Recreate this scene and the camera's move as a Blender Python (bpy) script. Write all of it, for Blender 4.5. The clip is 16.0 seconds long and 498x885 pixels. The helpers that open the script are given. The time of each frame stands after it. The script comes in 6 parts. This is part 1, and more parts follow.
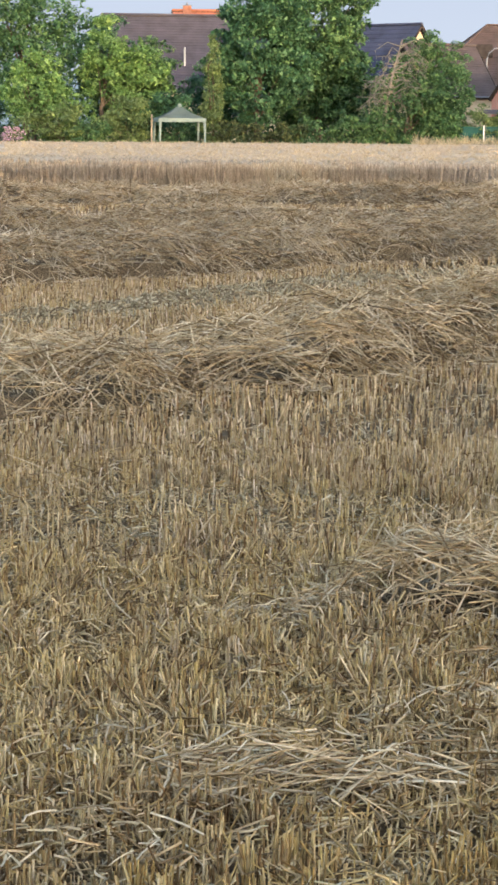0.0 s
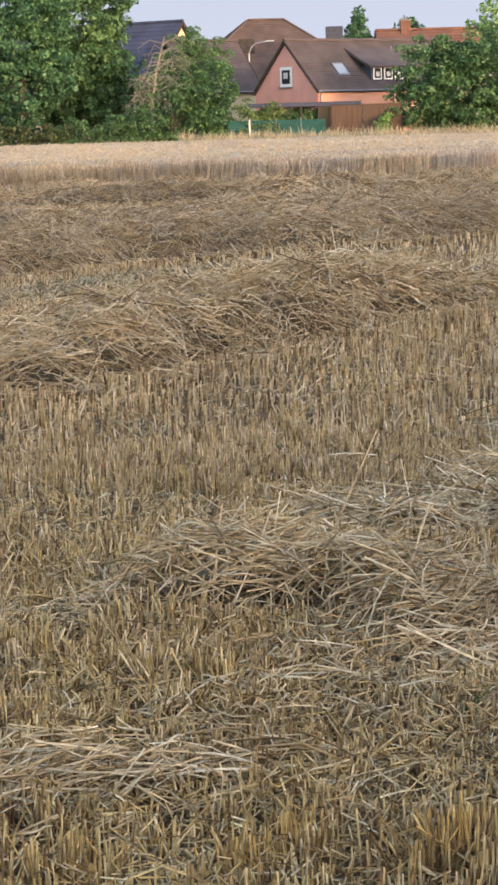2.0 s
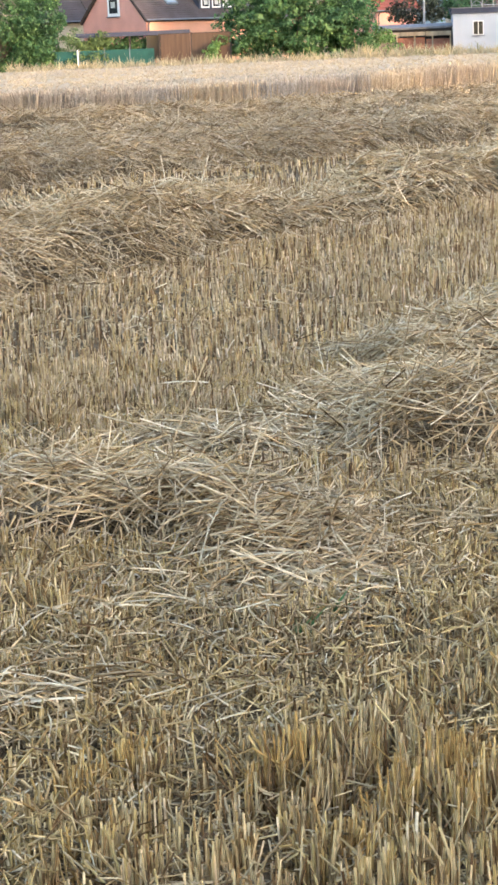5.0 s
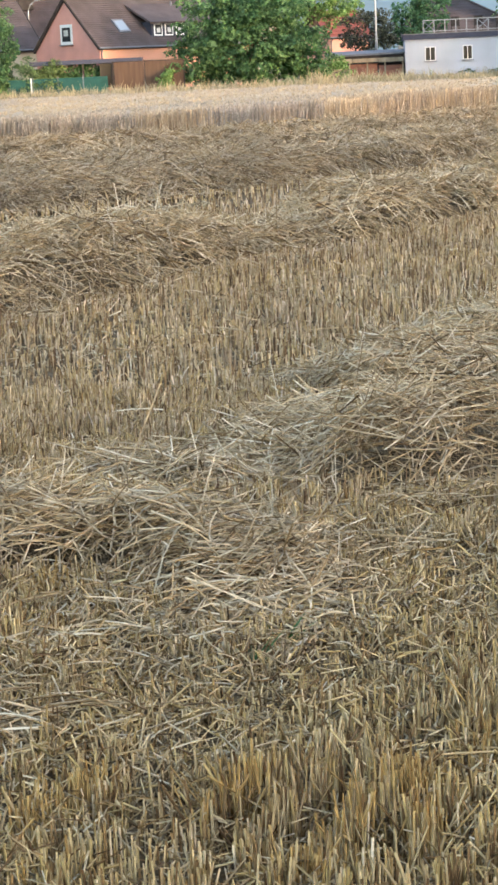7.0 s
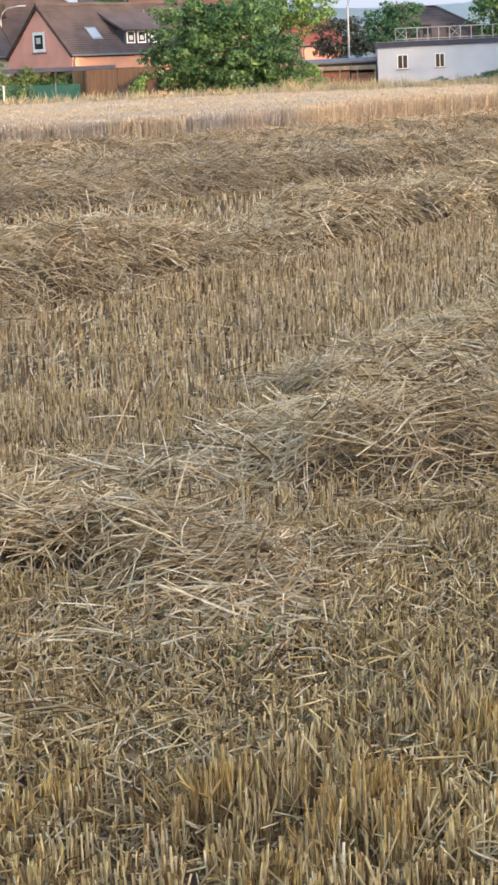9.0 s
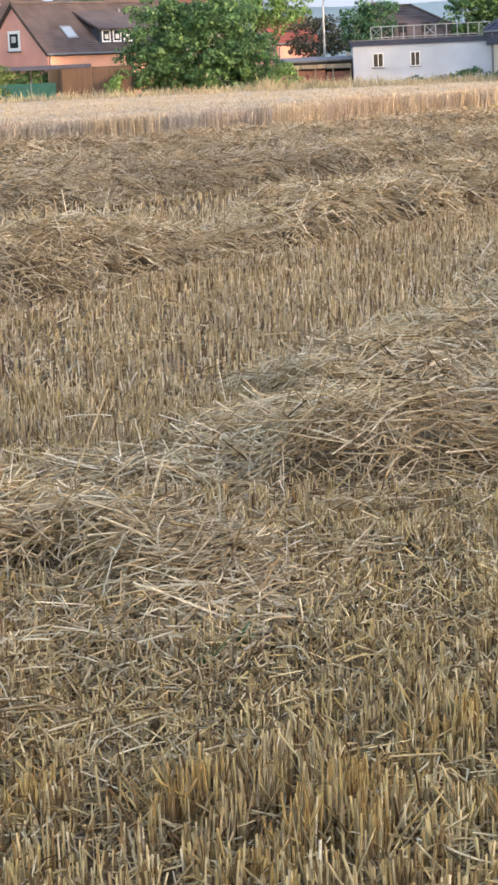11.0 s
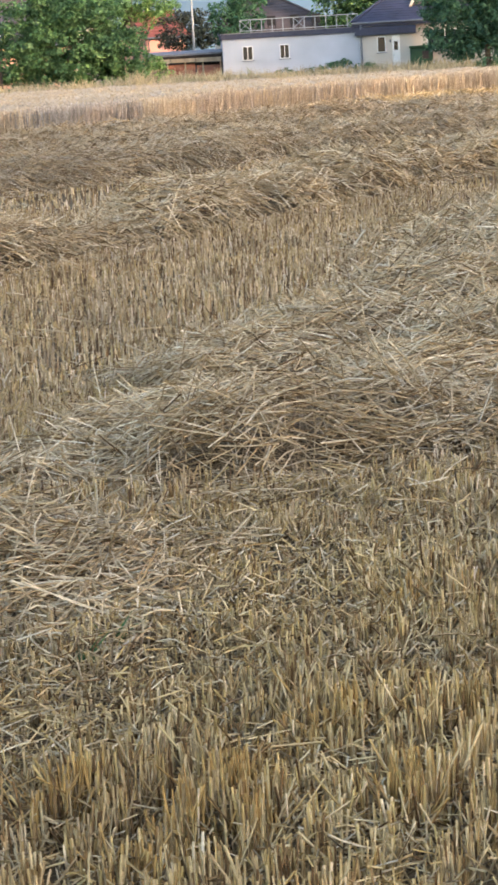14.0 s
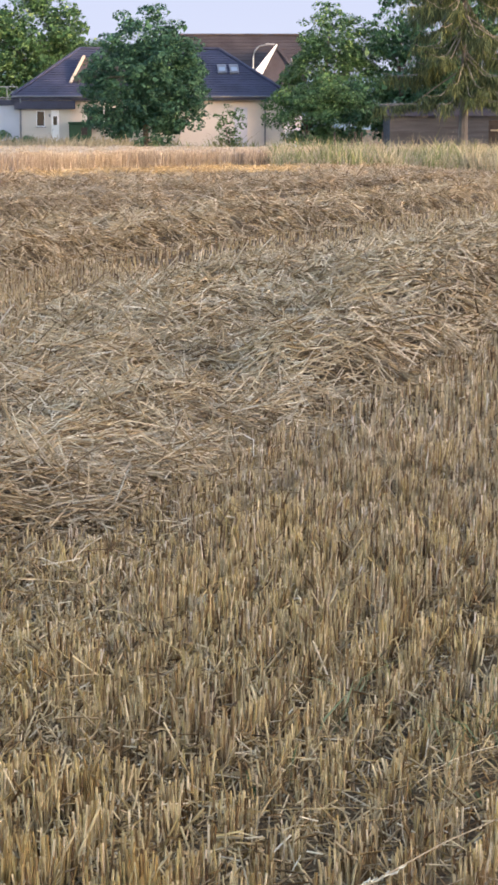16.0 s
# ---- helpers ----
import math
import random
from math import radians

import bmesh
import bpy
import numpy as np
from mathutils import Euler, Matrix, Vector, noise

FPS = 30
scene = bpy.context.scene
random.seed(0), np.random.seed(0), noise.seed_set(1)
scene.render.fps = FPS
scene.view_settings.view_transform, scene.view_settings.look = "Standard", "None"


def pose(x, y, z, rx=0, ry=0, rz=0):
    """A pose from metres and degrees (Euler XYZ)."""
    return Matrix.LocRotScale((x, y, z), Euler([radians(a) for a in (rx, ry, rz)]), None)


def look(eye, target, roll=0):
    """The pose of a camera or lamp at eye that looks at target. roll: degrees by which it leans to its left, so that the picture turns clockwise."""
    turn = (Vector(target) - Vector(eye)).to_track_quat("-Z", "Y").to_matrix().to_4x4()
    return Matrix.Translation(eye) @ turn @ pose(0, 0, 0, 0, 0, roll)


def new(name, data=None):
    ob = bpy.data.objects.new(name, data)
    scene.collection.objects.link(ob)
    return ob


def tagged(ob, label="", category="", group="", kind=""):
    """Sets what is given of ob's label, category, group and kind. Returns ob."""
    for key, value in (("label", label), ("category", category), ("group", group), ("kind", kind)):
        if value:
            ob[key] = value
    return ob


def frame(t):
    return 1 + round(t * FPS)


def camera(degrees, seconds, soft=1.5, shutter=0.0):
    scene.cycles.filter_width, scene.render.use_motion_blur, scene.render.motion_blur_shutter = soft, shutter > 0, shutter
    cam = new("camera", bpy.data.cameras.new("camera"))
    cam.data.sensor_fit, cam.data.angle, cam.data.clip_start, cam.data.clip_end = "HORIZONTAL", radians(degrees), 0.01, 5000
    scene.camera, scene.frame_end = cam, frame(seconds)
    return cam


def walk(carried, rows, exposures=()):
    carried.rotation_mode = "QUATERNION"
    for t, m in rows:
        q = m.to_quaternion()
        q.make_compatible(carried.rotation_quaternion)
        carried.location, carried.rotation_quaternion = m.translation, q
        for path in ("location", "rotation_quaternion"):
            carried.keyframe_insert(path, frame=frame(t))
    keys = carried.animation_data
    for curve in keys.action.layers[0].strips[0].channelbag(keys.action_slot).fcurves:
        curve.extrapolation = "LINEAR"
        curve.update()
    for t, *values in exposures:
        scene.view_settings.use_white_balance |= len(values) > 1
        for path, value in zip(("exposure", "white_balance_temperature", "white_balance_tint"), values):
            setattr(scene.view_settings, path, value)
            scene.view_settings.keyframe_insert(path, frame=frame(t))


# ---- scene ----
cam = camera(13.816, 16.0, soft=2.8, shutter=0.13)
# seconds, place, heading, tilt and lean in degrees
PATH = [
    (0.0, -0.000, 0.000, 1.618, 0.009, 8.782, 0.430),
    (0.5, 0.019, -0.006, 1.613, 1.933, 8.905, -0.146),
    (1.0, 0.033, -0.008, 1.610, 3.674, 8.957, -0.802),
    (1.5, 0.039, -0.010, 1.610, 4.712, 8.953, -1.240),
    (2.0, 0.041, -0.012, 1.609, 6.106, 8.884, -1.622),
    (2.5, 0.047, -0.009, 1.604, 7.211, 9.296, -1.868),
    (3.0, 0.049, -0.004, 1.605, 8.659, 10.041, -1.797),
    (3.5, 0.060, -0.003, 1.601, 10.121, 10.571, -1.864),
    (4.0, 0.066, -0.002, 1.597, 10.565, 10.752, -2.044),
    (6.3, 0.066, -0.000, 1.590, 11.064, 11.141, -3.124),
    (6.5, 0.069, -0.005, 1.590, 11.604, 10.841, -3.137),
    (7.0, 0.076, -0.005, 1.594, 11.851, 10.265, -2.670),
    (7.5, 0.061, -0.010, 1.598, 10.346, 9.838, -2.466),
    (8.0, 0.061, -0.014, 1.596, 9.840, 9.543, -2.566),
    (8.5, 0.078, -0.010, 1.596, 11.791, 9.880, -2.543),
    (9.0, 0.078, -0.016, 1.592, 12.619, 10.091, -2.607),
    (9.5, 0.076, -0.015, 1.595, 12.943, 10.186, -2.539),
    (10.0, 0.080, -0.014, 1.592, 13.206, 10.234, -2.652),
    (12.5, 0.081, -0.020, 1.589, 13.320, 10.034, -2.710),
    (13.0, 0.080, -0.014, 1.587, 13.547, 10.579, -3.217),
    (13.5, 0.082, -0.016, 1.587, 14.613, 10.713, -3.459),
    (14.0, 0.087, -0.026, 1.590, 16.710, 10.499, -3.307),
    (14.5, 0.097, -0.033, 1.596, 20.088, 10.730, -2.373),
    (15.0, 0.114, -0.042, 1.603, 23.061, 10.686, -1.291),
    (15.5, 0.119, -0.056, 1.609, 24.716, 9.847, -0.570),
    (16.0, 0.130, -0.062, 1.616, 26.637, 8.732, -0.076),
]
# light: the sun's heading from +y to +x and its height, strengths; the camera's own seconds, stops, kelvin and tint on the way
SUN_AZ, SUN_UP, SUN, SKY, SKY_GLOW = 150.0, 8.0, 0.45, 0.15, 0.215
EXPO = [(0.0, 2.54, 6820, 17.3), (0.5, 2.52, 7070, 18.2), (1.0, 2.56, 6980, 21.0), (1.5, 2.57, 6980, 21.0), (2.0, 2.51, 7040, 22.8), (2.5, 2.54, 7120, 22.2), (3.0, 2.72, 6930, 16.4), (3.5, 2.77, 6840, 19.2), (4.0, 2.91, 6750, 19.2), (6.5, 2.96, 6510, 14.6), (7.0, 2.74, 6670, 16.9), (7.5, 2.73, 6750, 19.2), (8.0, 2.58, 6950, 20.1), (8.5, 2.62, 6900, 21.0), (9.0, 2.69, 6930, 21.9), (9.5, 2.7, 6840, 21.9), (10.0, 2.71, 6830, 22.8), (12.5, 2.77, 6720, 21.0), (13.0, 2.83, 6650, 21.4), (13.5, 2.79, 6720, 18.3), (14.0, 2.7, 6690, 20.1), (14.5, 2.66, 6900, 22.3), (15.0, 2.91, 6570, 25.0), (15.5, 2.83, 6420, 24.4), (16.0, 2.65, 6740, 26.4)]
walk(cam, [(t, pose(x, y, z, 90 - tilt, 0, -head) @ pose(0, 0, 0, 0, 0, lean)) for t, x, y, z, head, tilt, lean in PATH],
     EXPO)

# ---- sky and sun ----
world = bpy.data.worlds.new("evening_sky")
scene.world = world
world.use_nodes = True
wn = world.node_tree
sky = wn.nodes.new("ShaderNodeTexSky")
sky.sky_type, sky.sun_disc = "NISHITA", False
sky.sun_elevation, sky.sun_rotation = radians(SUN_UP), radians(SUN_AZ)
sky.air_density, sky.dust_density, sky.ozone_density = 1.0, 1.0, 1.2
wn.links.new(sky.outputs[0], wn.nodes["Background"].inputs[0])
wn.nodes["Background"].inputs[1].default_value = SKY
lamp = bpy.data.lights.new("sun", "SUN")
lamp.energy, lamp.angle, lamp.color = SUN, radians(2.0), (1.0, 0.80, 0.58)
sun = new("sun", lamp)
ua, ue = radians(SUN_AZ), radians(SUN_UP)
sun.matrix_world = look((50 * math.sin(ua) * math.cos(ue), 50 * math.cos(ua) * math.cos(ue), 50 * math.sin(ue)), (0, 0, 0))

# ---- materials ----
def nodes_of(name, rough=0.8, metal=0.0):
    m = bpy.data.materials.new(name)
    m.use_nodes = True
    nt = m.node_tree
    b = nt.nodes["Principled BSDF"]
    b.inputs["Roughness"].default_value, b.inputs["Metallic"].default_value = rough, metal
    b.inputs["Specular IOR Level"].default_value = 0.2
    return m, nt, b


def ramp(nt, stops, source):
    r = nt.nodes.new("ShaderNodeValToRGB")
    while len(r.color_ramp.elements) < len(stops):
        r.color_ramp.elements.new(0.5)
    for e, (p, c) in zip(r.color_ramp.elements, stops):
        e.position, e.color = p, (*c, 1)
    nt.links.new(source, r.inputs[0])
    return r


def noise_of(nt, scale, detail=4, stretch=(1, 1, 1)):
    tc, mp = nt.nodes.new("ShaderNodeTexCoord"), nt.nodes.new("ShaderNodeMapping")
    mp.inputs["Scale"].default_value = stretch
    n = nt.nodes.new("ShaderNodeTexNoise")
    n.inputs["Scale"].default_value, n.inputs["Detail"].default_value = scale, detail
    nt.links.new(tc.outputs["Object"], mp.inputs[0])
    nt.links.new(mp.outputs[0], n.inputs["Vector"])
    return n


def mixed(nt, mode, fac, a, b):
    x = nt.nodes.new("ShaderNodeMix")
    x.data_type, x.blend_type = "RGBA", mode
    for sock, v in ((x.inputs[0], fac), (x.inputs[6], a), (x.inputs[7], b)):
        if hasattr(v, "links"):
            nt.links.new(v, sock)
        else:
            sock.default_value = v if isinstance(v, float) else (*v, 1)
    return x.outputs[2]


def bumped(nt, b, n, strength, dist):
    bp = nt.nodes.new("ShaderNodeBump")
    bp.inputs["Strength"].default_value, bp.inputs["Distance"].default_value = strength, dist
    nt.links.new(n, bp.inputs["Height"])
    nt.links.new(bp.outputs[0], b.inputs["Normal"])


def plain(name, col, rough=0.8, vary=0.25, scale=3.0, fine=40.0, metal=0.0, bump=0.3, dist=0.01, stretch=(1, 1, 1)):
    """Paint, plaster, wood: two sizes of stain and a fine relief."""
    m, nt, b = nodes_of(name, rough, metal)
    n1, n2 = noise_of(nt, scale, 5, stretch), noise_of(nt, fine, 3, stretch)
    lo, hi = [c * (1 - vary) for c in col], [min(1, c * (1 + vary)) for c in col]
    r1 = ramp(nt, [(0.3, lo), (0.7, hi)], n1.outputs["Fac"])
    r2 = ramp(nt, [(0.3, [1 - vary * 0.6] * 3), (0.7, [1.0] * 3)], n2.outputs["Fac"])
    nt.links.new(mixed(nt, "MULTIPLY", 1.0, r1.outputs[0], r2.outputs[0]), b.inputs["Base Color"])
    bumped(nt, b, n2.outputs["Fac"], bump, dist)
    return m


def by_piece(name, stops, rough=0.7, patch=None, patch_scale=0.5, thin=0.0, gloss=0.2):
    """Stalks and leaves: each its own tone, with wider patches over many of them."""
    m, nt, b = nodes_of(name, rough)
    b.inputs["Specular IOR Level"].default_value = gloss
    g = nt.nodes.new("ShaderNodeNewGeometry")
    out = ramp(nt, stops, g.outputs["Random Per Island"]).outputs[0]
    if patch:
        n = noise_of(nt, patch_scale, 4)
        out = mixed(nt, "MULTIPLY", 1.0, out, ramp(nt, [(0.35, patch[0]), (0.65, patch[1])], n.outputs["Fac"]).outputs[0])
    n2 = noise_of(nt, 32, 3)
    out = mixed(nt, "MULTIPLY", 1.0, out, ramp(nt, [(0.3, (0.70, 0.67, 0.64)), (0.66, (1.28, 1.28, 1.26))], n2.outputs["Fac"]).outputs[0])
    nt.links.new(out, b.inputs["Base Color"])
    if thin:
        tr = nt.nodes.new("ShaderNodeBsdfTranslucent")
        nt.links.new(out, tr.inputs[0])
        mx = nt.nodes.new("ShaderNodeMixShader")
        mx.inputs[0].default_value = thin
        nt.links.new(b.outputs[0], mx.inputs[1])
        nt.links.new(tr.outputs[0], mx.inputs[2])
        nt.links.new(mx.outputs[0], nt.nodes["Material Output"].inputs[0])
    return m


STRAW = [(0.0, (0.18, 0.12, 0.065)), (0.18, (0.36, 0.26, 0.14)), (0.42, (0.54, 0.41, 0.235)), (0.68, (0.52, 0.425, 0.275)), (0.88, (0.65, 0.55, 0.375)), (1.0, (0.71, 0.61, 0.43))]
STUB = [(0.0, (0.12, 0.075, 0.038)), (0.17, (0.32, 0.222, 0.108)), (0.36, (0.50, 0.40, 0.18)), (0.55, (0.43, 0.345, 0.205)), (0.76, (0.525, 0.435, 0.24)), (0.9, (0.65, 0.55, 0.32)), (1.0, (0.75, 0.655, 0.46))]
STRAW, STUB = [[(p, (c[0] * k, c[1], c[2] * u)) for p, c in s] for s, k, u in ((STRAW, 1.0, 1.06), (STUB, 1.04, 1.05))]
m_stub = by_piece("stubble_stalk", [(p, [c * k for c, k in zip(col, (0.995, 0.995, 0.965))]) for p, col in STUB], 0.65, ((0.84, 0.77, 0.73), (1.12, 1.04, 0.93)), 1.9, gloss=0.08)
# same stubble, its tone for distance put into the colour: cooler and greyer
m_stub_distance = by_piece("stubble_stalk_distance_tone", [(p, [c * k for c, k in zip(col, (0.965, 0.965, 1.06))]) for p, col in STUB], 0.65, ((0.84, 0.79, 0.77), (1.10, 1.04, 0.95)), 1.2, gloss=0.08)
m_litter = by_piece("dead_leaf", [(0.0, (0.09, 0.057, 0.03)), (0.5, (0.27, 0.19, 0.105)), (1.0, (0.56, 0.455, 0.29))], 0.8)
m_crushed = by_piece("crushed_stubble", [(0.0, (0.17, 0.12, 0.075)), (0.4, (0.31, 0.245, 0.155)), (0.8, (0.42, 0.35, 0.23)), (1.0, (0.55, 0.475, 0.335))], 0.75, gloss=0.08)
m_straw = by_piece("cut_straw", STRAW, 0.6, ((0.78, 0.74, 0.70), (1.10, 1.07, 1.04)), 1.6, gloss=0.08)
# copy of the straw for the far swaths, darkened and cooled in its colour
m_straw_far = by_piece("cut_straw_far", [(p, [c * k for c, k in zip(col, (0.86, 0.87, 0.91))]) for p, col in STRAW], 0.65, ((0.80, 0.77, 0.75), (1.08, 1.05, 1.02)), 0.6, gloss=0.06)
m_chaff = by_piece("chaff", [(0.0, (0.13, 0.09, 0.05)), (0.4, (0.38, 0.285, 0.165)), (0.8, (0.54, 0.435, 0.28)), (1.0, (0.66, 0.58, 0.43))], 0.7, gloss=0.08)
m_spike = by_piece("bleached_grass", [(0.0, (0.46, 0.40, 0.28)), (1.0, (0.66, 0.60, 0.46))], 0.7, gloss=0.08)
# shade in the gaps between straws is put into this dark colour
m_core_shade, nt, b = nodes_of("straw_core_shade", 0.9)
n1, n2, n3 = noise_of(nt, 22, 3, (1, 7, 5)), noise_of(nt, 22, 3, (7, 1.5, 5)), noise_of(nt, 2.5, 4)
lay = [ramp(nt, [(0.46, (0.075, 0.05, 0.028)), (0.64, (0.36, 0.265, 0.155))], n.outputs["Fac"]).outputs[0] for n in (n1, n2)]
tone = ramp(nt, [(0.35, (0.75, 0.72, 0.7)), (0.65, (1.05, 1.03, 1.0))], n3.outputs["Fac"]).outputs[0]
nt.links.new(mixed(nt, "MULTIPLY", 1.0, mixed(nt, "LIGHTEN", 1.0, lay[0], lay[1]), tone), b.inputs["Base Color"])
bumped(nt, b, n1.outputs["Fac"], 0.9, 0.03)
# crop colours carry the light: grey for shade, gold for sunlit patches
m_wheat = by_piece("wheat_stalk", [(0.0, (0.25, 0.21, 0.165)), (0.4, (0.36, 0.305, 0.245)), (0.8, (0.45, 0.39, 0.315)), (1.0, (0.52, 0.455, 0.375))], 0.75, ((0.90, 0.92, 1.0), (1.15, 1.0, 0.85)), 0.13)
m_wheat_sunlit = by_piece("sunlit_wheat_stalk", [(0.0, (0.37, 0.29, 0.20)), (0.4, (0.47, 0.37, 0.26)), (0.8, (0.54, 0.44, 0.32)), (1.0, (0.61, 0.52, 0.39))], 0.75, ((0.88, 0.86, 0.86), (1.08, 1.05, 1.0)), 0.2)
m_ear_grey = by_piece("grey_wheat_ear", [(0.0, (0.26, 0.22, 0.175)), (0.5, (0.35, 0.30, 0.24)), (1.0, (0.45, 0.385, 0.31))], 0.8, ((0.9, 0.92, 0.96), (1.1, 1.05, 0.98)), 0.15)
m_ear = by_piece("wheat_ear", [(0.0, (0.34, 0.27, 0.175)), (0.5, (0.435, 0.352, 0.235)), (1.0, (0.53, 0.435, 0.305))], 0.75, ((0.90, 0.90, 0.94), (1.08, 1.03, 0.98)), 0.10)
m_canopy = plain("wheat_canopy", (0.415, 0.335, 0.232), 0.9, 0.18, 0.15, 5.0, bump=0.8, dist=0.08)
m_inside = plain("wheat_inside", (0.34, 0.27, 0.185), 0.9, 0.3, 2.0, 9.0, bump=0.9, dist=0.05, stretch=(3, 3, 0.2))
m_tuft = by_piece("orange_stubble", [(0.0, (0.34, 0.20, 0.075)), (0.5, (0.47, 0.30, 0.115)), (1.0, (0.58, 0.42, 0.19))], 0.65, gloss=0.08)
# sunlight on the edge straw is put into this golden colour
m_straw_sunlit = by_piece("edge_straw", [(0.0, (0.38, 0.25, 0.11)), (0.5, (0.54, 0.375, 0.185)), (1.0, (0.66, 0.50, 0.28))], 0.65)

m_soil, nt, b = nodes_of("field_soil", 0.95)
n1, n2, n3 = noise_of(nt, 0.8, 5), noise_of(nt, 18, 5), noise_of(nt, 90, 3)
earth = ramp(nt, [(0.3, (0.055, 0.035, 0.021)), (0.7, (0.10, 0.064, 0.037))], n1.outputs["Fac"])
litter = ramp(nt, [(0.34, (0, 0, 0)), (0.52, (1, 1, 1))], n2.outputs["Fac"])
c1 = mixed(nt, "MIX", litter.outputs[0], earth.outputs[0], (0.175, 0.115, 0.058))
c2 = ramp(nt, [(0.3, (0.6, 0.6, 0.6)), (0.7, (1.25, 1.22, 1.15))], n3.outputs["Fac"])
nt.links.new(mixed(nt, "MULTIPLY", 1.0, c1, c2.outputs[0]), b.inputs["Base Color"])
bumped(nt, b, n2.outputs["Fac"], 0.9, 0.04)


def leafy(name, dark, mid, light, gloss=0.3):
    return by_piece(name, [(0.0, dark), (0.5, mid), (1.0, light)], 0.5, ((0.72, 0.76, 0.8), (1.2, 1.14, 1.0)), 0.45, 0.2, gloss * 0.5)


m_leaf = leafy("leaf_green", (0.034, 0.084, 0.038), (0.068, 0.152, 0.062), (0.16, 0.268, 0.118))
m_leaf_yellow = leafy("leaf_yellow_green", (0.078, 0.159, 0.05), (0.135, 0.259, 0.08), (0.242, 0.382, 0.142))
m_leaf_dark = leafy("leaf_dark", (0.03, 0.086, 0.048), (0.054, 0.133, 0.069), (0.11, 0.214, 0.106))
m_leaf_chestnut = leafy("leaf_chestnut", (0.028, 0.082, 0.042), (0.056, 0.14, 0.066), (0.15, 0.27, 0.135))
m_leaf_olive = leafy("leaf_olive", (0.091, 0.139, 0.055), (0.145, 0.216, 0.082), (0.242, 0.323, 0.142))
m_leaf_cherry = leafy("leaf_cherry", (0.026, 0.076, 0.051), (0.047, 0.119, 0.074), (0.089, 0.188, 0.109))
m_leaf_purple = leafy("leaf_purple", (0.042, 0.048, 0.039), (0.068, 0.074, 0.055), (0.105, 0.12, 0.082))
m_needle = leafy("needle", (0.032, 0.052, 0.027), (0.065, 0.09, 0.042), (0.17, 0.195, 0.082))
m_grass = leafy("dry_grass", (0.27, 0.232, 0.15), (0.385, 0.335, 0.235), (0.475, 0.42, 0.31), 0.12)
m_weed = leafy("green_weed", (0.125, 0.15, 0.062), (0.205, 0.232, 0.108), (0.30, 0.315, 0.178), 0.12)
m_flower = leafy("pink_flower", (0.336, 0.192, 0.288), (0.464, 0.304, 0.416), (0.592, 0.464, 0.544))
m_bark = plain("bark", (0.13, 0.10, 0.075), 0.95, 0.4, 4, 30, bump=0.9, dist=0.03, stretch=(1, 1, 0.3))
m_grey_bark = plain("grey_spruce_bark", (0.115, 0.112, 0.112), 0.95, 0.35, 4, 30, bump=0.9, dist=0.03, stretch=(1, 1, 0.3))
m_twig = plain("pale_twig", (0.21, 0.19, 0.16), 0.9, 0.3, 4, 30)
m_pink = plain("pink_render", (0.74, 0.36, 0.285), 0.9, 0.10, 0.7, 25)
# the pink house's render again, warm sunlight on its long side put in
m_pink_sunlit = plain("sunlit_pink_render", (0.74, 0.36, 0.235), 0.9, 0.10, 0.7, 25)
m_cream = plain("cream_render", (0.62, 0.52, 0.38), 0.9, 0.10, 0.6, 25)
m_white = plain("white_render", (0.45, 0.48, 0.54), 0.9, 0.10, 0.5, 25)
m_clad = plain("grey_cladding", (0.068, 0.071, 0.082), 0.85, 0.25, 1.5, 12, stretch=(0.3, 0.3, 4))
m_frame = plain("white_window_frame", (0.80, 0.80, 0.78), 0.5, 0.05)
m_glass, nt, b = nodes_of("window_glass", 0.08)
b.inputs["Base Color"].default_value, b.inputs["Specular IOR Level"].default_value = (0.03, 0.033, 0.037, 1), 0.25
m_curtain = plain("net_curtain", (0.55, 0.55, 0.52), 0.9, 0.2, 4, 30)


def tiles(name, col, vary=0.25):
    return plain(name, col, 0.75, vary, 0.8, 14, bump=0.5, dist=0.03)


m_tile_brown = tiles("brown_tile", (0.098, 0.077, 0.074))
m_tile_brown2 = tiles("red_brown_tile", (0.108, 0.075, 0.065))
m_tile_dark = tiles("dark_brown_tile", (0.055, 0.046, 0.047))
m_tile_slate = tiles("slate_violet_tile", (0.075, 0.069, 0.085))
m_tile_blue = tiles("dark_blue_tile", (0.055, 0.06, 0.095))
m_tile_orange = tiles("orange_tile", (0.33, 0.125, 0.075))
m_tile_brick = tiles("brick_tile", (0.16, 0.08, 0.058))
m_tile_red = tiles("red_tile", (0.225, 0.074, 0.058))
m_slate = plain("dark_slate_cladding", (0.05, 0.055, 0.075), 0.6, 0.2)
m_fascia = plain("dark_blue_fascia", (0.05, 0.055, 0.085), 0.6, 0.15)
m_felt = plain("grey_roof_felt", (0.20, 0.20, 0.21), 0.9, 0.2)
m_brown = plain("brown_wood_panel", (0.095, 0.06, 0.042), 0.8, 0.18, 1.5, 20, stretch=(4, 4, 0.3))
m_teal = plain("green_mesh_screen", (0.016, 0.075, 0.066), 0.8, 0.25, 2, 30)
m_steel = plain("galvanised_steel", (0.28, 0.29, 0.30), 0.45, 0.1, metal=0.6)
m_lamp = plain("pale_lamp_housing", (0.42, 0.43, 0.44), 0.6, 0.1)
m_grey = plain("grey_metal", (0.16, 0.17, 0.19), 0.5, 0.1)
m_canvas = plain("pale_green_canvas", (0.20, 0.255, 0.23), 0.85, 0.12, 1.0, 20)
m_bin = plain("green_plastic", (0.03, 0.075, 0.04), 0.5, 0.12)
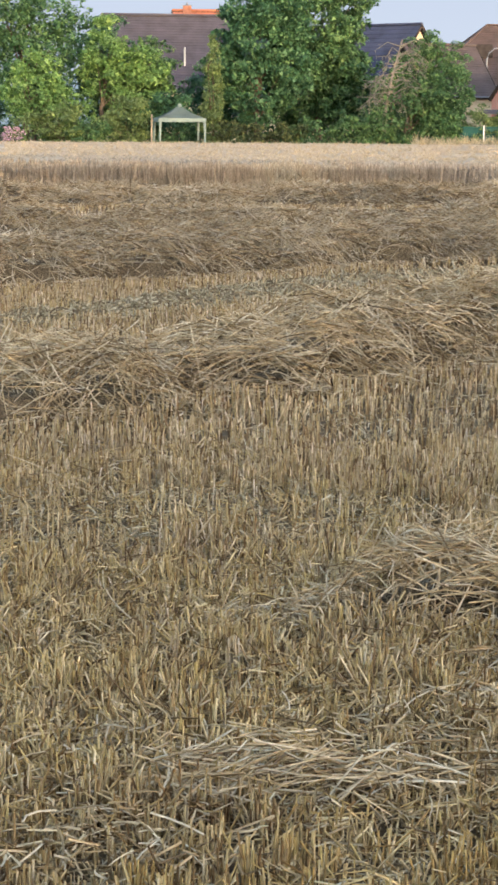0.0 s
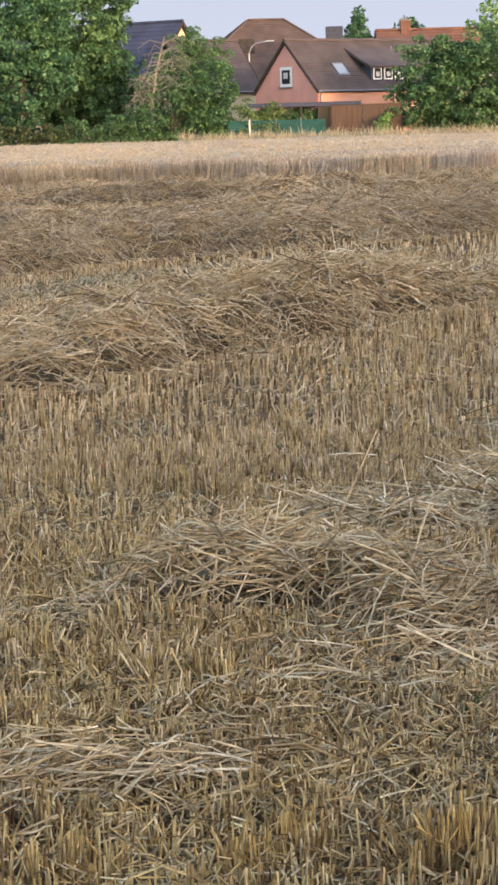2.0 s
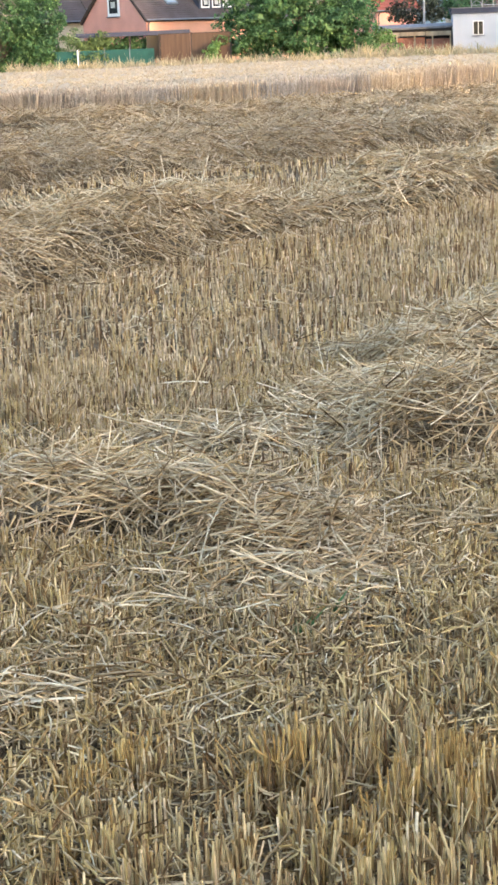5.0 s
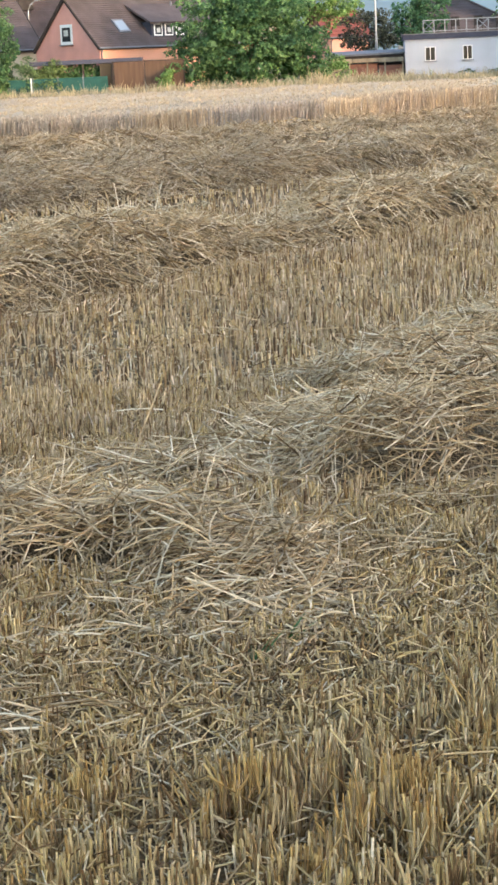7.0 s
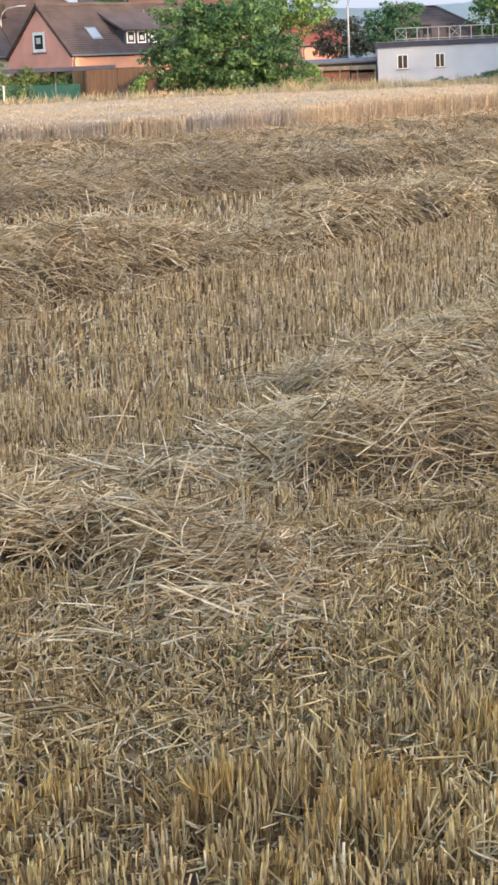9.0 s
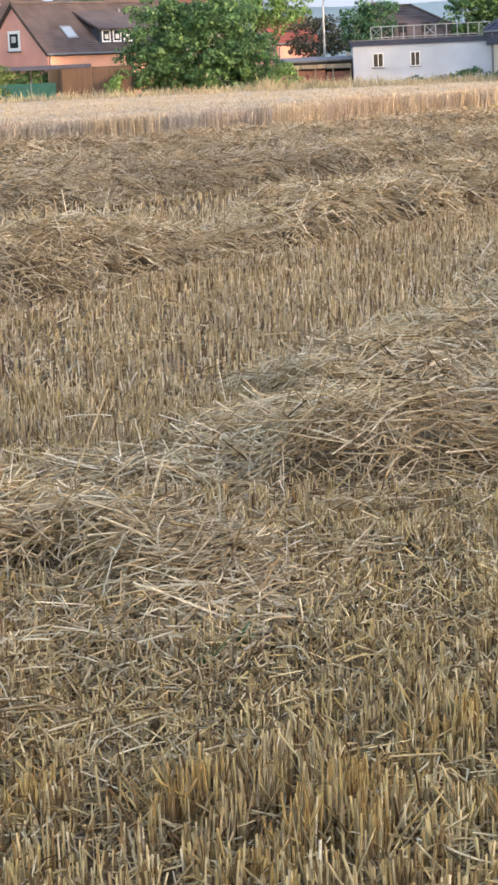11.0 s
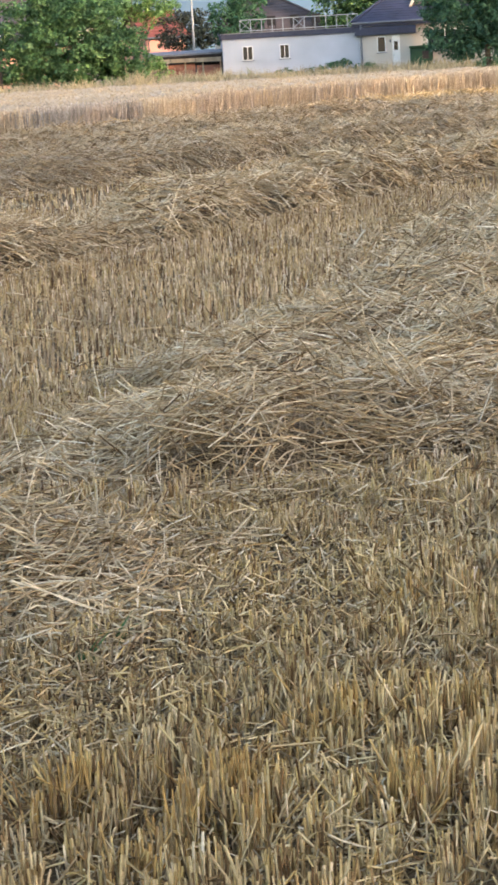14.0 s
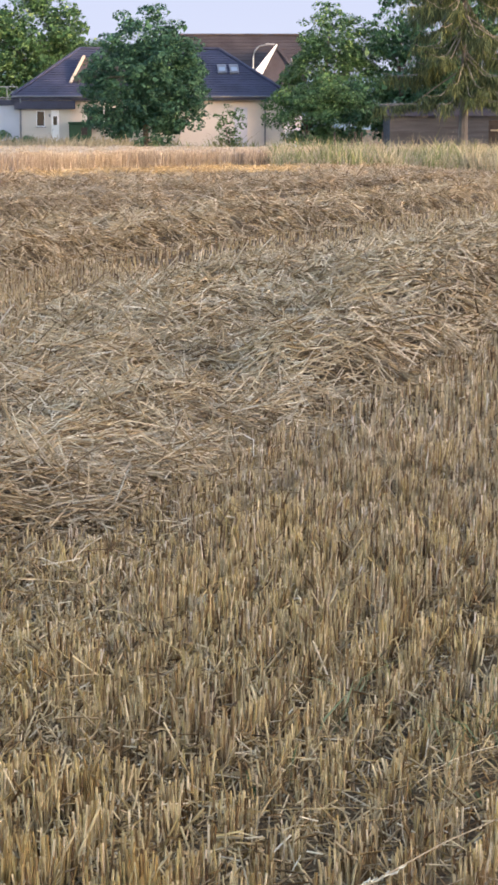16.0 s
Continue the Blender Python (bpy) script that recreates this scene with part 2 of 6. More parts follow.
m_wood = plain("weathered_post", (0.36, 0.30, 0.22), 0.9, 0.3, 4, 30, stretch=(1, 1, 0.2))
m_dark = plain("dark_timber", (0.055, 0.045, 0.04), 0.9, 0.3)
m_sky, nt, b = nodes_of("hazy_sky", 1.0)
em = nt.nodes.new("ShaderNodeEmission")
tc = nt.nodes.new("ShaderNodeTexCoord")
sp = nt.nodes.new("ShaderNodeSeparateXYZ")
nt.links.new(tc.outputs["Generated"], sp.inputs[0])
nt.links.new(ramp(nt, [(0.0, (0.52, 0.63, 0.74)), (0.5, (0.45, 0.56, 0.70)), (1.0, (0.36, 0.48, 0.66))], sp.outputs["Z"]).outputs[0], em.inputs[0])
em.inputs[1].default_value = SKY_GLOW
nt.links.new(em.outputs[0], nt.nodes["Material Output"].inputs[0])
# blue haze is put into the hill's base colour
m_hill = plain("far_hill_haze", (0.15, 0.22, 0.26), 1.0, 0.15, 0.01, 0.05)
# ---- helpers for shapes ----
rng = np.random.default_rng(11)


def mesh_of(name, verts, faces, mat):
    """A mesh from an array of corners and one of faces, all of the same number of corners."""
    me = bpy.data.meshes.new(name)
    verts, faces = np.asarray(verts, np.float32), np.asarray(faces, np.int32)
    k = faces.shape[1]
    me.vertices.add(len(verts))
    me.vertices.foreach_set("co", verts.ravel())
    me.loops.add(faces.size)
    me.loops.foreach_set("vertex_index", faces.ravel())
    me.polygons.add(len(faces))
    me.polygons.foreach_set("loop_start", np.arange(0, faces.size, k, dtype=np.int32))
    me.materials.append(mat)
    me.update(calc_edges=True)
    return me


def rods(points, radii, sides=3, split=False):
    """Corners and four-cornered faces of many thin rods: points (n, k, 3) along each, radii (n, k)."""
    n, k, _ = points.shape
    d = points[:, -1] - points[:, 0]
    d /= np.linalg.norm(d, axis=1, keepdims=True) + 1e-9
    ref = np.where(np.abs(d[:, 2:3]) > 0.8, np.array([[1.0, 0, 0]]), np.array([[0, 0, 1.0]]))
    a = np.cross(d, ref)
    a /= np.linalg.norm(a, axis=1, keepdims=True) + 1e-9
    b = np.cross(d, a)
    turn = rng.uniform(0, 6.283, n)[:, None]
    ang = turn + np.arange(sides)[None] * 2 * math.pi / sides
    ring = np.cos(ang)[..., None] * a[:, None] + np.sin(ang)[..., None] * b[:, None]
    v = points[:, :, None] + ring[:, None] * radii[:, :, None, None]
    i = np.arange(n)[:, None, None] * k * sides
    j = np.arange(k - 1)[None, :, None] * sides
    s = np.arange(sides - 1 if split else sides)[None, None]
    t = (s + 1) % sides
    f = np.stack([i + j + s, i + j + t, i + j + sides + t, i + j + sides + s], -1)
    return v.reshape(-1, 3), f.reshape(-1, 4)


def stuff(name, vf, mat, label, category):
    v, f = vf
    return tagged(new(name, mesh_of(name, v, f, mat)), label, category, kind="stuff")


def thing(name, m, label, category, group=""):
    ob = new(name)
    ob.empty_display_size = 0.3
    ob.matrix_world = m
    return tagged(ob, label, category, group)


def part(name, bm, material, parent, label=""):
    me = bpy.data.meshes.new(name)
    bm.to_mesh(me)
    bm.free()
    me.materials.append(material)
    ob = new(name, me)
    ob.parent = parent
    return tagged(ob, label)


def box(bm, x0, x1, y0, y1, z0, z1, bevel=0.0):
    g = bmesh.ops.create_cube(bm, size=1)["verts"]
    for v in g:
        v.co = Vector(((x0 + x1) / 2 + v.co.x * (x1 - x0), (y0 + y1) / 2 + v.co.y * (y1 - y0), (z0 + z1) / 2 + v.co.z * (z1 - z0)))
    if bevel:
        bmesh.ops.bevel(bm, geom=list({e for v in g for e in v.link_edges}), offset=bevel, segments=1, affect="EDGES")
    return bm


def boxed(*a, bevel=0.0):
    return box(bmesh.new(), *a, bevel=bevel)


def tube(bm, pts, r0, r1, sides=6):
    """A tapered tube along points."""
    rings = []
    n = len(pts)
    for i, p in enumerate(pts):
        p = Vector(p)
        d = (Vector(pts[min(i + 1, n - 1)]) - Vector(pts[max(i - 1, 0)])).normalized()
        a = d.cross(Vector((0, 0, 1)) if abs(d.z) < 0.9 else Vector((1, 0, 0))).normalized()
        c = d.cross(a)
        r = r0 + (r1 - r0) * i / (n - 1)
        rings.append([bm.verts.new(p + (a * math.cos(q) + c * math.sin(q)) * r) for q in (2 * math.pi * k / sides for k in range(sides))])
    for a, c in zip(rings, rings[1:]):
        for k in range(sides):
            bm.faces.new((a[k], a[(k + 1) % sides], c[(k + 1) % sides], c[k]))
    bm.faces.new(rings[0][::-1])
    bm.faces.new(rings[-1])
    return bm


def tubed(pts, r0, r1, sides=6):
    return tube(bmesh.new(), pts, r0, r1, sides)


def facing(x, y, turn=0.0, z=0.0):
    """A frame at x, y whose own x runs to the right as seen from the path and y away from it."""
    return pose(x, y, z, 0, 0, -math.degrees(math.atan2(x, y)) + turn)


# ---- the field: where straw lies ----
# each swath: x, y of its front edge, how far it reaches back from there, its height
SWATH_TONGUE = [(0.02, 6.45, 0.12, 0.043), (0.18, 6.32, 0.4, 0.11), (0.5, 6.3, 0.75, 0.16), (0.73, 6.34, 0.85, 0.16), (0.9, 5.94, 1.15, 0.125), (1.06, 5.43, 1.5, 0.085), (1.46, 5.53, 1.5, 0.085), (1.61, 5.99, 1.2, 0.085), (1.75, 6.54, 0.7, 0.064)]
SWATH_NEAR = [(0.95, 7.75, 0.6, 0.08), (1.4, 7.4, 1.4, 0.13), (1.87, 7.08, 2.2, 0.16), (2.39, 7.01, 2.4, 0.17), (3.01, 7.04, 2.75, 0.15), (3.4, 7.23, 2.75, 0.14), (3.88, 7.85, 2.7, 0.14),
              (4.47, 8.61, 2.75, 0.14), (5.0, 9.24, 2.8, 0.14), (5.74, 9.95, 2.9, 0.14), (6.41, 10.34, 3.1, 0.14), (7.66, 11.77, 3.5, 0.15), (8.8, 13.11, 4.3, 0.15), (10.05, 14.55, 4.7, 0.16),
              (12.92, 17.8, 4.4, 0.16), (17.23, 22.39, 4.0, 0.16), (23.93, 29.09, 3.6, 0.16)]
SWATH_MIDDLE = [(-4.3, 8.21, 1.6, 0.4), (-2.1, 10.03, 1.6, 0.4), (-1.31, 10.74, 1.6, 0.38), (-0.61, 11.25, 1.6, 0.38), (-0.29, 11.79, 1.6, 0.4), (0.13, 12.09, 1.6, 0.42), (0.91, 12.84, 1.65, 0.44),
                (1.4, 13.47, 1.65, 0.46), (2.01, 14.32, 1.65, 0.47), (2.39, 14.96, 1.65, 0.48), (3.06, 15.95, 1.6, 0.46), (3.92, 16.57, 1.3, 0.3), (4.77, 17.29, 1.3, 0.24), (5.3, 18.14, 1.5, 0.38),
                (5.68, 18.62, 1.8, 0.48), (6.3, 19.2, 1.8, 0.48), (7.52, 20.2, 1.8, 0.46), (8.21, 20.91, 1.8, 0.46), (9.51, 22.73, 1.8, 0.46), (11.68, 24.83, 1.9, 0.47), (14.61, 27.31, 1.9, 0.47),
                (19.96, 32.18, 2.0, 0.46), (28.65, 40.59, 2.0, 0.45)]
SWATH_FAR = [(-8.61, 15.89, 2.0, 0.46), (-2.87, 19.62, 2.0, 0.46), (-1.12, 20.87, 2.0, 0.47), (0.02, 21.82, 2.0, 0.47), (1.51, 23.64, 2.0, 0.47), (2.77, 24.79, 2.0, 0.46), (4.4, 25.55, 2.0, 0.46),
             (6.97, 27.75, 2.0, 0.46), (9.87, 30.53, 2.0, 0.46), (13.97, 33.78, 2.0, 0.44), (17.23, 36.56, 1.6, 0.36), (21.05, 40.19, 1.2, 0.24)]
SWATH_BACK = [(-9.7, 24.06, 2.6, 0.44), (-3.4, 26.48, 2.6, 0.46), (0.78, 28.32, 2.6, 0.46), (6.6, 31.62, 2.6, 0.46), (13.39, 36.38, 2.6, 0.43), (16.5, 39, 2.6, 0.4), (19.4, 41.7, 3.0, 0.38), (26, 45.5, 3.2, 0.36), (33, 48.6, 3.2, 0.36)]
SWATH_LAST = [(-12, 37.6, 3.4, 0.42), (-3, 40.2, 3.4, 0.44), (4.6, 41.2, 3.4, 0.43), (11, 43.6, 3.2, 0.40), (15, 46, 3.2, 0.36), (19, 48.2, 3.2, 0.34), (25, 50.2, 3.4, 0.34), (33, 53.0, 3.4, 0.34)]
SWATHS = [SWATH_TONGUE, SWATH_NEAR, SWATH_MIDDLE, SWATH_FAR, SWATH_BACK, SWATH_LAST]
# single heaps on the swaths: swath, x, y, radius along it and across it, height
HEAPS = [(0, 0.62, 6.58, 0.45, 0.26, 0.07), (0, 1.16, 6.14, 0.5, 0.45, 0.09), (1, 2.34, 7.42, 0.55, 0.36, 0.14), (1, 2.92, 7.8, 0.5, 0.35, 0.1), (1, 2.11, 8.33, 0.55, 0.35, 0.09),
         (1, 2.87, 9.28, 0.7, 0.4, 0.12), (1, 3.45, 8.52, 0.6, 0.4, 0.08), (1, 3.73, 10.43, 0.7, 0.5, 0.12), (1, 4.31, 9.47, 0.7, 0.4, 0.1), (1, 4.98, 11.68, 0.8, 0.5, 0.12),
         (1, 6.22, 10.96, 0.75, 0.5, 0.26), (1, 7.08, 11.96, 0.9, 0.55, 0.22), (1, 6.32, 13.59, 0.9, 0.5, 0.12), (1, 8.52, 13.97, 1.0, 0.7, 0.28), (1, 7.46, 15.69, 0.8, 0.6, 0.12),
         (1, 10.14, 16.27, 1.3, 0.8, 0.3), (1, 9.57, 18.76, 1.0, 0.6, 0.14), (1, 12.63, 19.33, 1.5, 0.9, 0.28), (1, 15.79, 22.78, 1.8, 1.0, 0.25)]
# the tyre tracks of the harvester: x, y and half width
TRACKS = [[(-3.0, 7.0, 0.65), (-0.98, 7.95, 0.65), (0.0, 8.25, 0.6), (0.5, 8.3, 0.3)], [(-6, 13.4, 0.5), (-2.0, 16.4, 0.5), (-1.15, 17.5, 0.5), (-0.1, 19.3, 0.5), (1.0, 21.1, 0.45), (2.7, 22.7, 0.45), (4.5, 23.9, 0.3)]]


def waves(x, y, s, seed):
    """Smooth unevenness of about s metres, between -1 and 1."""
    r = np.random.default_rng(seed)
    out = np.zeros_like(x)
    for k in range(5):
        a, p, q = r.uniform(0, 6.28), r.uniform(0, 6.28), r.uniform(0.7, 1.7) * 6.28 / s
        out += np.sin((x * math.cos(a) + y * math.sin(a)) * q + p)
    return out / 3.2


def near_line(x, y, line):
    """For each place: how far across the line it lies, in half widths; the height there; the line's heading."""
    best = np.full(x.shape, 9.0)
    high, head = np.zeros_like(x), np.zeros_like(x)
    for p, q in zip(line, line[1:]):
        dx, dy = q[0] - p[0], q[1] - p[1]
        u = np.clip(((x - p[0]) * dx + (y - p[1]) * dy) / (dx * dx + dy * dy), 0, 1)
        w = p[2] + (q[2] - p[2]) * u
        d = np.hypot(x - p[0] - u * dx, y - p[1] - u * dy) / w
        m = d < best
        best, head = np.where(m, d, best), np.where(m, math.atan2(dy, dx), head)
        if len(p) > 3:
            high = np.where(m, p[3] + (q[3] - p[3]) * u, high)
    return best, high, head


def domes(x, y, cell, seed):
    """Rounded heaps about a cell apart with creases between them, from 0 to 1."""
    i, j = np.floor(x / cell), np.floor(y / cell)
    out = np.zeros_like(x)
    for di in (-1, 0, 1):
        for dj in (-1, 0, 1):
            a, b = i + di, j + dj
            r = [np.modf(np.abs(np.sin(a * p + b * q + seed) * 43758.5453))[0] for p, q in ((12.9898, 78.233), (39.346, 11.135), (73.156, 52.235))]
            d = np.hypot(x / cell - a - r[0], y / cell - b - r[1]) / (0.55 + 0.45 * r[2])
            out = np.maximum(out, np.sqrt(np.clip(1 - d * d, 0, 1)) * (0.5 + 0.5 * r[2]))
    return out


def from_front(x, y, line):
    """For each place: how far behind the front edge it lies, the swath's reach and height there, its heading, and how far past its ends."""
    best = np.full(x.shape, 1e9)
    behind, reach, high, head, past = (np.zeros_like(x) for _ in range(5))
    last = len(line) - 2
    for k, (p, q) in enumerate(zip(line, line[1:])):
        dx, dy = q[0] - p[0], q[1] - p[1]
        l = math.hypot(dx, dy)
        raw = ((x - p[0]) * dx + (y - p[1]) * dy) / (l * l)
        u = np.clip(raw, 0, 1)
        d = np.hypot(x - p[0] - u * dx, y - p[1] - u * dy)
        m = d < best
        best = np.where(m, d, best)
        side = np.sign(dx * (y - p[1]) - dy * (x - p[0]))
        e = np.zeros_like(x)
        if k == 0:
            e = np.maximum(e, -raw * l)
        if k == last:
            e = np.maximum(e, (raw - 1) * l)
        for out, v in ((behind, side * d), (reach, p[2] + (q[2] - p[2]) * u), (high, p[3] + (q[3] - p[3]) * u), (head, math.atan2(dy, dx)), (past, e)):
            out[m] = v[m] if isinstance(v, np.ndarray) else v
    return behind, reach, high, head, past


def straw_height(x, y, i):
    """The height of swath i over the ground."""
    seed, big = 30 + 10 * i, (0.6, 0.75, 0.95, 1.1, 1.2, 1.4)[i]
    s, w, h, head, past = from_front(x, y, SWATHS[i])
    s = s + 0.10 * waves(x, y, 1.2, seed) + 0.07 * waves(x, y, 0.45, seed + 1)
    rise = 1 - (1 - np.clip(s / (0.55 * h + 0.07), 0, 1)) ** 2.4
    fall = 1 - np.clip((s / w - 0.5) / 0.5, 0, 1) ** 2
    heaps = np.zeros_like(x)
    for k, hx, hy, along, across, top in HEAPS:
        if k == i:
            c, n = (x - hx) * 0.72 + (y - hy) * 0.69, (y - hy) * 0.72 - (x - hx) * 0.69
            heaps = np.maximum(heaps, 1.25 * top * np.sqrt(np.clip(1 - (c / along) ** 2 - (n / across) ** 2, 0, 1)))
    low, high = (0.46, 0.54) if i < 2 else (0.42, 0.56)
    body = h * rise * fall * np.clip(1 - past / 0.4, 0, 1) * (low + high * domes(x, y, big, seed) + 0.24 * domes(x, y, big * 0.42, seed + 5))
    return body + heaps * np.clip(s / 0.15, 0, 1)


class HeightMap:
    """A swath's height, kept on a grid."""
    def __init__(self, i, cell):
        line = SWATHS[i]
        self.cell = cell
        self.x0, self.y0 = min(p[0] for p in line) - 1.2, min(p[1] for p in line) - 1.2
        wide = max(p[2] for p in line)
        x1, y1 = min(max(p[0] for p in line), 34) + 1.2, max(p[1] for p in line) + wide + 0.6
        self.gx, self.gy = np.meshgrid(np.arange(self.x0, x1, cell), np.arange(self.y0, y1, cell))
        self.h = np.zeros_like(self.gx)
        s, w, _, _, past = from_front(self.gx, self.gy, line)
        m = (s > -0.4) & (s < w + 0.4) & (past < 0.6) & in_view(self.gx, self.gy, 3.3, 80)
        self.h[m] = straw_height(self.gx[m], self.gy[m], i)

    def __call__(self, x, y):
        ny, nx = self.h.shape
        u, v = (x - self.x0) / self.cell, (y - self.y0) / self.cell
        inside = (u >= 0) & (v >= 0) & (u < nx - 1) & (v < ny - 1)
        u, v = np.clip(u, 0, nx - 1.001), np.clip(v, 0, ny - 1.001)
        i, j = u.astype(int), v.astype(int)
        fu, fv = u - i, v - j
        h = self.h
        return inside * ((h[j, i] * (1 - fu) + h[j, i + 1] * fu) * (1 - fv) + (h[j + 1, i] * (1 - fu) + h[j + 1, i + 1] * fu) * fv)


def all_straw(x, y):
    return np.max([m(x, y) for m in MAPS], axis=0)


def on_track(x, y):
    return np.min([near_line(x, y, t)[0] for t in TRACKS], axis=0) + 0.25 * waves(x, y, 0.5, 5)


HEAD = radians(48.5)  # the drill rows' heading, from x towards y
ALONG, ACROSS = np.array([math.cos(HEAD), math.sin(HEAD)]), np.array([math.sin(HEAD), -math.cos(HEAD)])


# keeps only the fan of field that lies in the camera's view
def in_view(x, y, r0, r1):
    r, a = np.hypot(x, y), np.degrees(np.arctan2(x, y))
    return (r > r0) & (r < r1) & (a > -9.5) & (a < 37)


MAPS = [HeightMap(i, (0.05, 0.06, 0.08, 0.12, 0.15, 0.2)[i]) for i in range(len(SWATHS))]


def drill_rows(r0, r1, step, gap):
    """Places of plants along drill rows within a ring of the field in view."""
    s, w = np.meshgrid(np.arange(-10, r1 + 5, step), np.arange(-r1, r1, gap))
    s = s + rng.normal(0, step * 0.45, s.shape)
    w = w + rng.normal(0, gap * 0.11, w.shape) + 0.03 * np.sin(s * 0.9)
    x, y = s * ALONG[0] + w * ACROSS[0], s * ALONG[1] + w * ACROSS[1]
    m = in_view(x, y, r0, r1)
    return x[m], y[m]


def stalks(x, y, per, spread, tall, thick, split=False):
    x, y = np.repeat(x, per), np.repeat(y, per)
    n = len(x)
    x, y = x + rng.normal(0, spread, n), y + rng.normal(0, spread, n)
    cover, tr = all_straw(x, y), on_track(x, y)
    w = x * ACROSS[0] + y * ACROSS[1]
    band = np.sin(w * 3.1 + 0.6 * waves(x, y, 4, 91)) + 0.7 * np.sin(w * 1.27 + 2)
    bare = 0.55 * band + waves(x, y, 0.7, 3) + 0.6 * waves(x, y, 0.22, 4)
    m = (rng.random(n) > np.clip((cover - 0.03) * 7, 0, 0.92)) & (rng.random(n) < np.clip(1.15 + 0.6 * bare + 0.7 * np.clip((x - 2.2) / 1.5, 0, 1), 0.22, 1)) & ((tr > 1) | (rng.random(n) < 0.13))
    m &= rng.random(n) > 0.65 * np.exp(-((x - 2.75) ** 2 + (y - 3.95) ** 2) / 0.12)
    x, y = x[m], y[m]
    n = len(x)
    w = x * ACROSS[0] + y * ACROSS[1]
    h = tall * (1 + 0.15 * np.clip((x - 2.2) / 1.5, 0, 1) + 0.10 * np.sin(w * 3.1 + 0.6 * waves(x, y, 4, 91))) * np.clip(rng.normal(1, 0.16, n), 0.35, 1.4) * (1 + 0.2 * waves(x, y, 0.9, 6))
    trod = np.clip((1.9 + 0.55 * (y - 4) - x) / 0.8, 0, 1) * (np.hypot(x, y) < 7.5 + 0.8 * waves(x, y, 1.0, 7)) * np.clip((np.hypot(x, y) - 4.2) / 0.5, 0.1, 1)
    loose = np.where(rng.random(n) < 0.12 + 0.30 * trod, 0.5, 0.075)
    h = h * (1 - 0.12 * trod)
    lean = rng.normal(0, 1, (n, 2)) * loose[:, None]
    base = np.stack([x, y, np.full(n, -0.01)], 1)
    tip = base + np.stack([lean[:, 0] * h, lean[:, 1] * h, h], 1)
    r = thick * rng.uniform(0.75, 1.3, n)
    return rods(np.stack([base, tip], 1), np.stack([r, r * 0.9], 1), 3, split)


def lying(x, y, z, head, spread, long, thick, sag=0.12, tilt=0.16, bends=3, split=False):
    """Straws that lie about at the places given, most along head."""
    n = len(x)
    a = head + rng.normal(0, 1, n) * spread
    l = long * np.clip(rng.lognormal(-0.12, 0.45, n), 0.25, 2.2)
    up = rng.normal(0, tilt, n)
    d = np.stack([np.cos(a) * np.cos(up), np.sin(a) * np.cos(up), np.sin(up)], 1)
    side = np.stack([-np.sin(a), np.cos(a), np.zeros(n)], 1)
    c = np.stack([x, y, z], 1)
    bow = (rng.normal(0, sag, n) * l)[:, None] * side
    bow[:, 2] += np.abs(rng.normal(0, sag * 0.5, n)) * l
    ks = np.linspace(-0.5, 0.5, bends)
    pts = np.stack([c + d * (l * k)[:, None] + bow * (0.5 - 2 * k * k) for k in ks], 1)
    pts[:, :, 2] = np.maximum(pts[:, :, 2], 0.012)
    r = thick * rng.uniform(0.7, 1.3, n)
    return rods(pts, np.repeat(r[:, None], bends, 1), 3, split)


def scatter(n, x0, x1, y0, y1):
    return rng.uniform(x0, x1, n), rng.uniform(y0, y1, n)
# ---- ground, hill ----
ax = np.concatenate([-np.geomspace(1500, 12, 30), np.arange(-10, 40.1, 0.8), np.geomspace(42, 1500, 30)])
ay = np.concatenate([-np.geomspace(600, 4, 16), np.arange(-2, 60.1, 0.8), np.geomspace(62, 2500, 34)])
gx, gy = np.meshgrid(ax, ay)
gz = 0.012 * waves(gx, gy, 1.3, 8) * (np.hypot(gx, gy) < 60)
idx = np.arange(gx.size).reshape(gx.shape)
gf = np.stack([idx[:-1, :-1], idx[:-1, 1:], idx[1:, 1:], idx[1:, :-1]], -1).reshape(-1, 4)
tagged(new("ground", mesh_of("ground", np.stack([gx, gy, gz], -1).reshape(-1, 3), gf, m_soil)), "brown field soil strewn with chaff", "ground", kind="structure")

hx = np.linspace(-300, 900, 61)
hv, hf = [], []
for i, x in enumerate(hx):
    top = 35 + 5 * math.sin(x * 0.008) + 2.2 * math.sin(x * 0.031 + 1)
    hv += [(x, 1150 - 0.3 * x, -1), (x, 1200 - 0.3 * x, top), (x, 1700, -1)]
    if i:
        k = 3 * i
        hf += [(k - 3, k, k + 1, k - 2), (k - 2, k + 1, k + 2, k - 1)]
tagged(new("backdrop", mesh_of("backdrop", hv, hf, m_hill)), "low wooded hill far off, its blue haze painted in", "hill", kind="structure")

# the pale evening sky over the roofs, far behind everything
sv, sf = [], []
for i in range(49):
    a = radians(-45 + i * 2.5)
    for z in (-20, 60, 140, 240, 400):
        sv.append((2400 * math.sin(a), 2400 * math.cos(a), z))
    if i:
        for j in range(4):
            k = 5 * i + j
            sf.append((k - 5, k, k + 1, k - 4))
tagged(new("sky_backdrop", mesh_of("sky_backdrop", sv, sf, m_sky)), "pale blue hazy evening sky", "sky", kind="structure")

# ---- stubble ----
x, y = drill_rows(3.3, 10, 0.082, 0.145)
# the greyer copy takes over with distance from the path
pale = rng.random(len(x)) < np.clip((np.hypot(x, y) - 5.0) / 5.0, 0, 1)
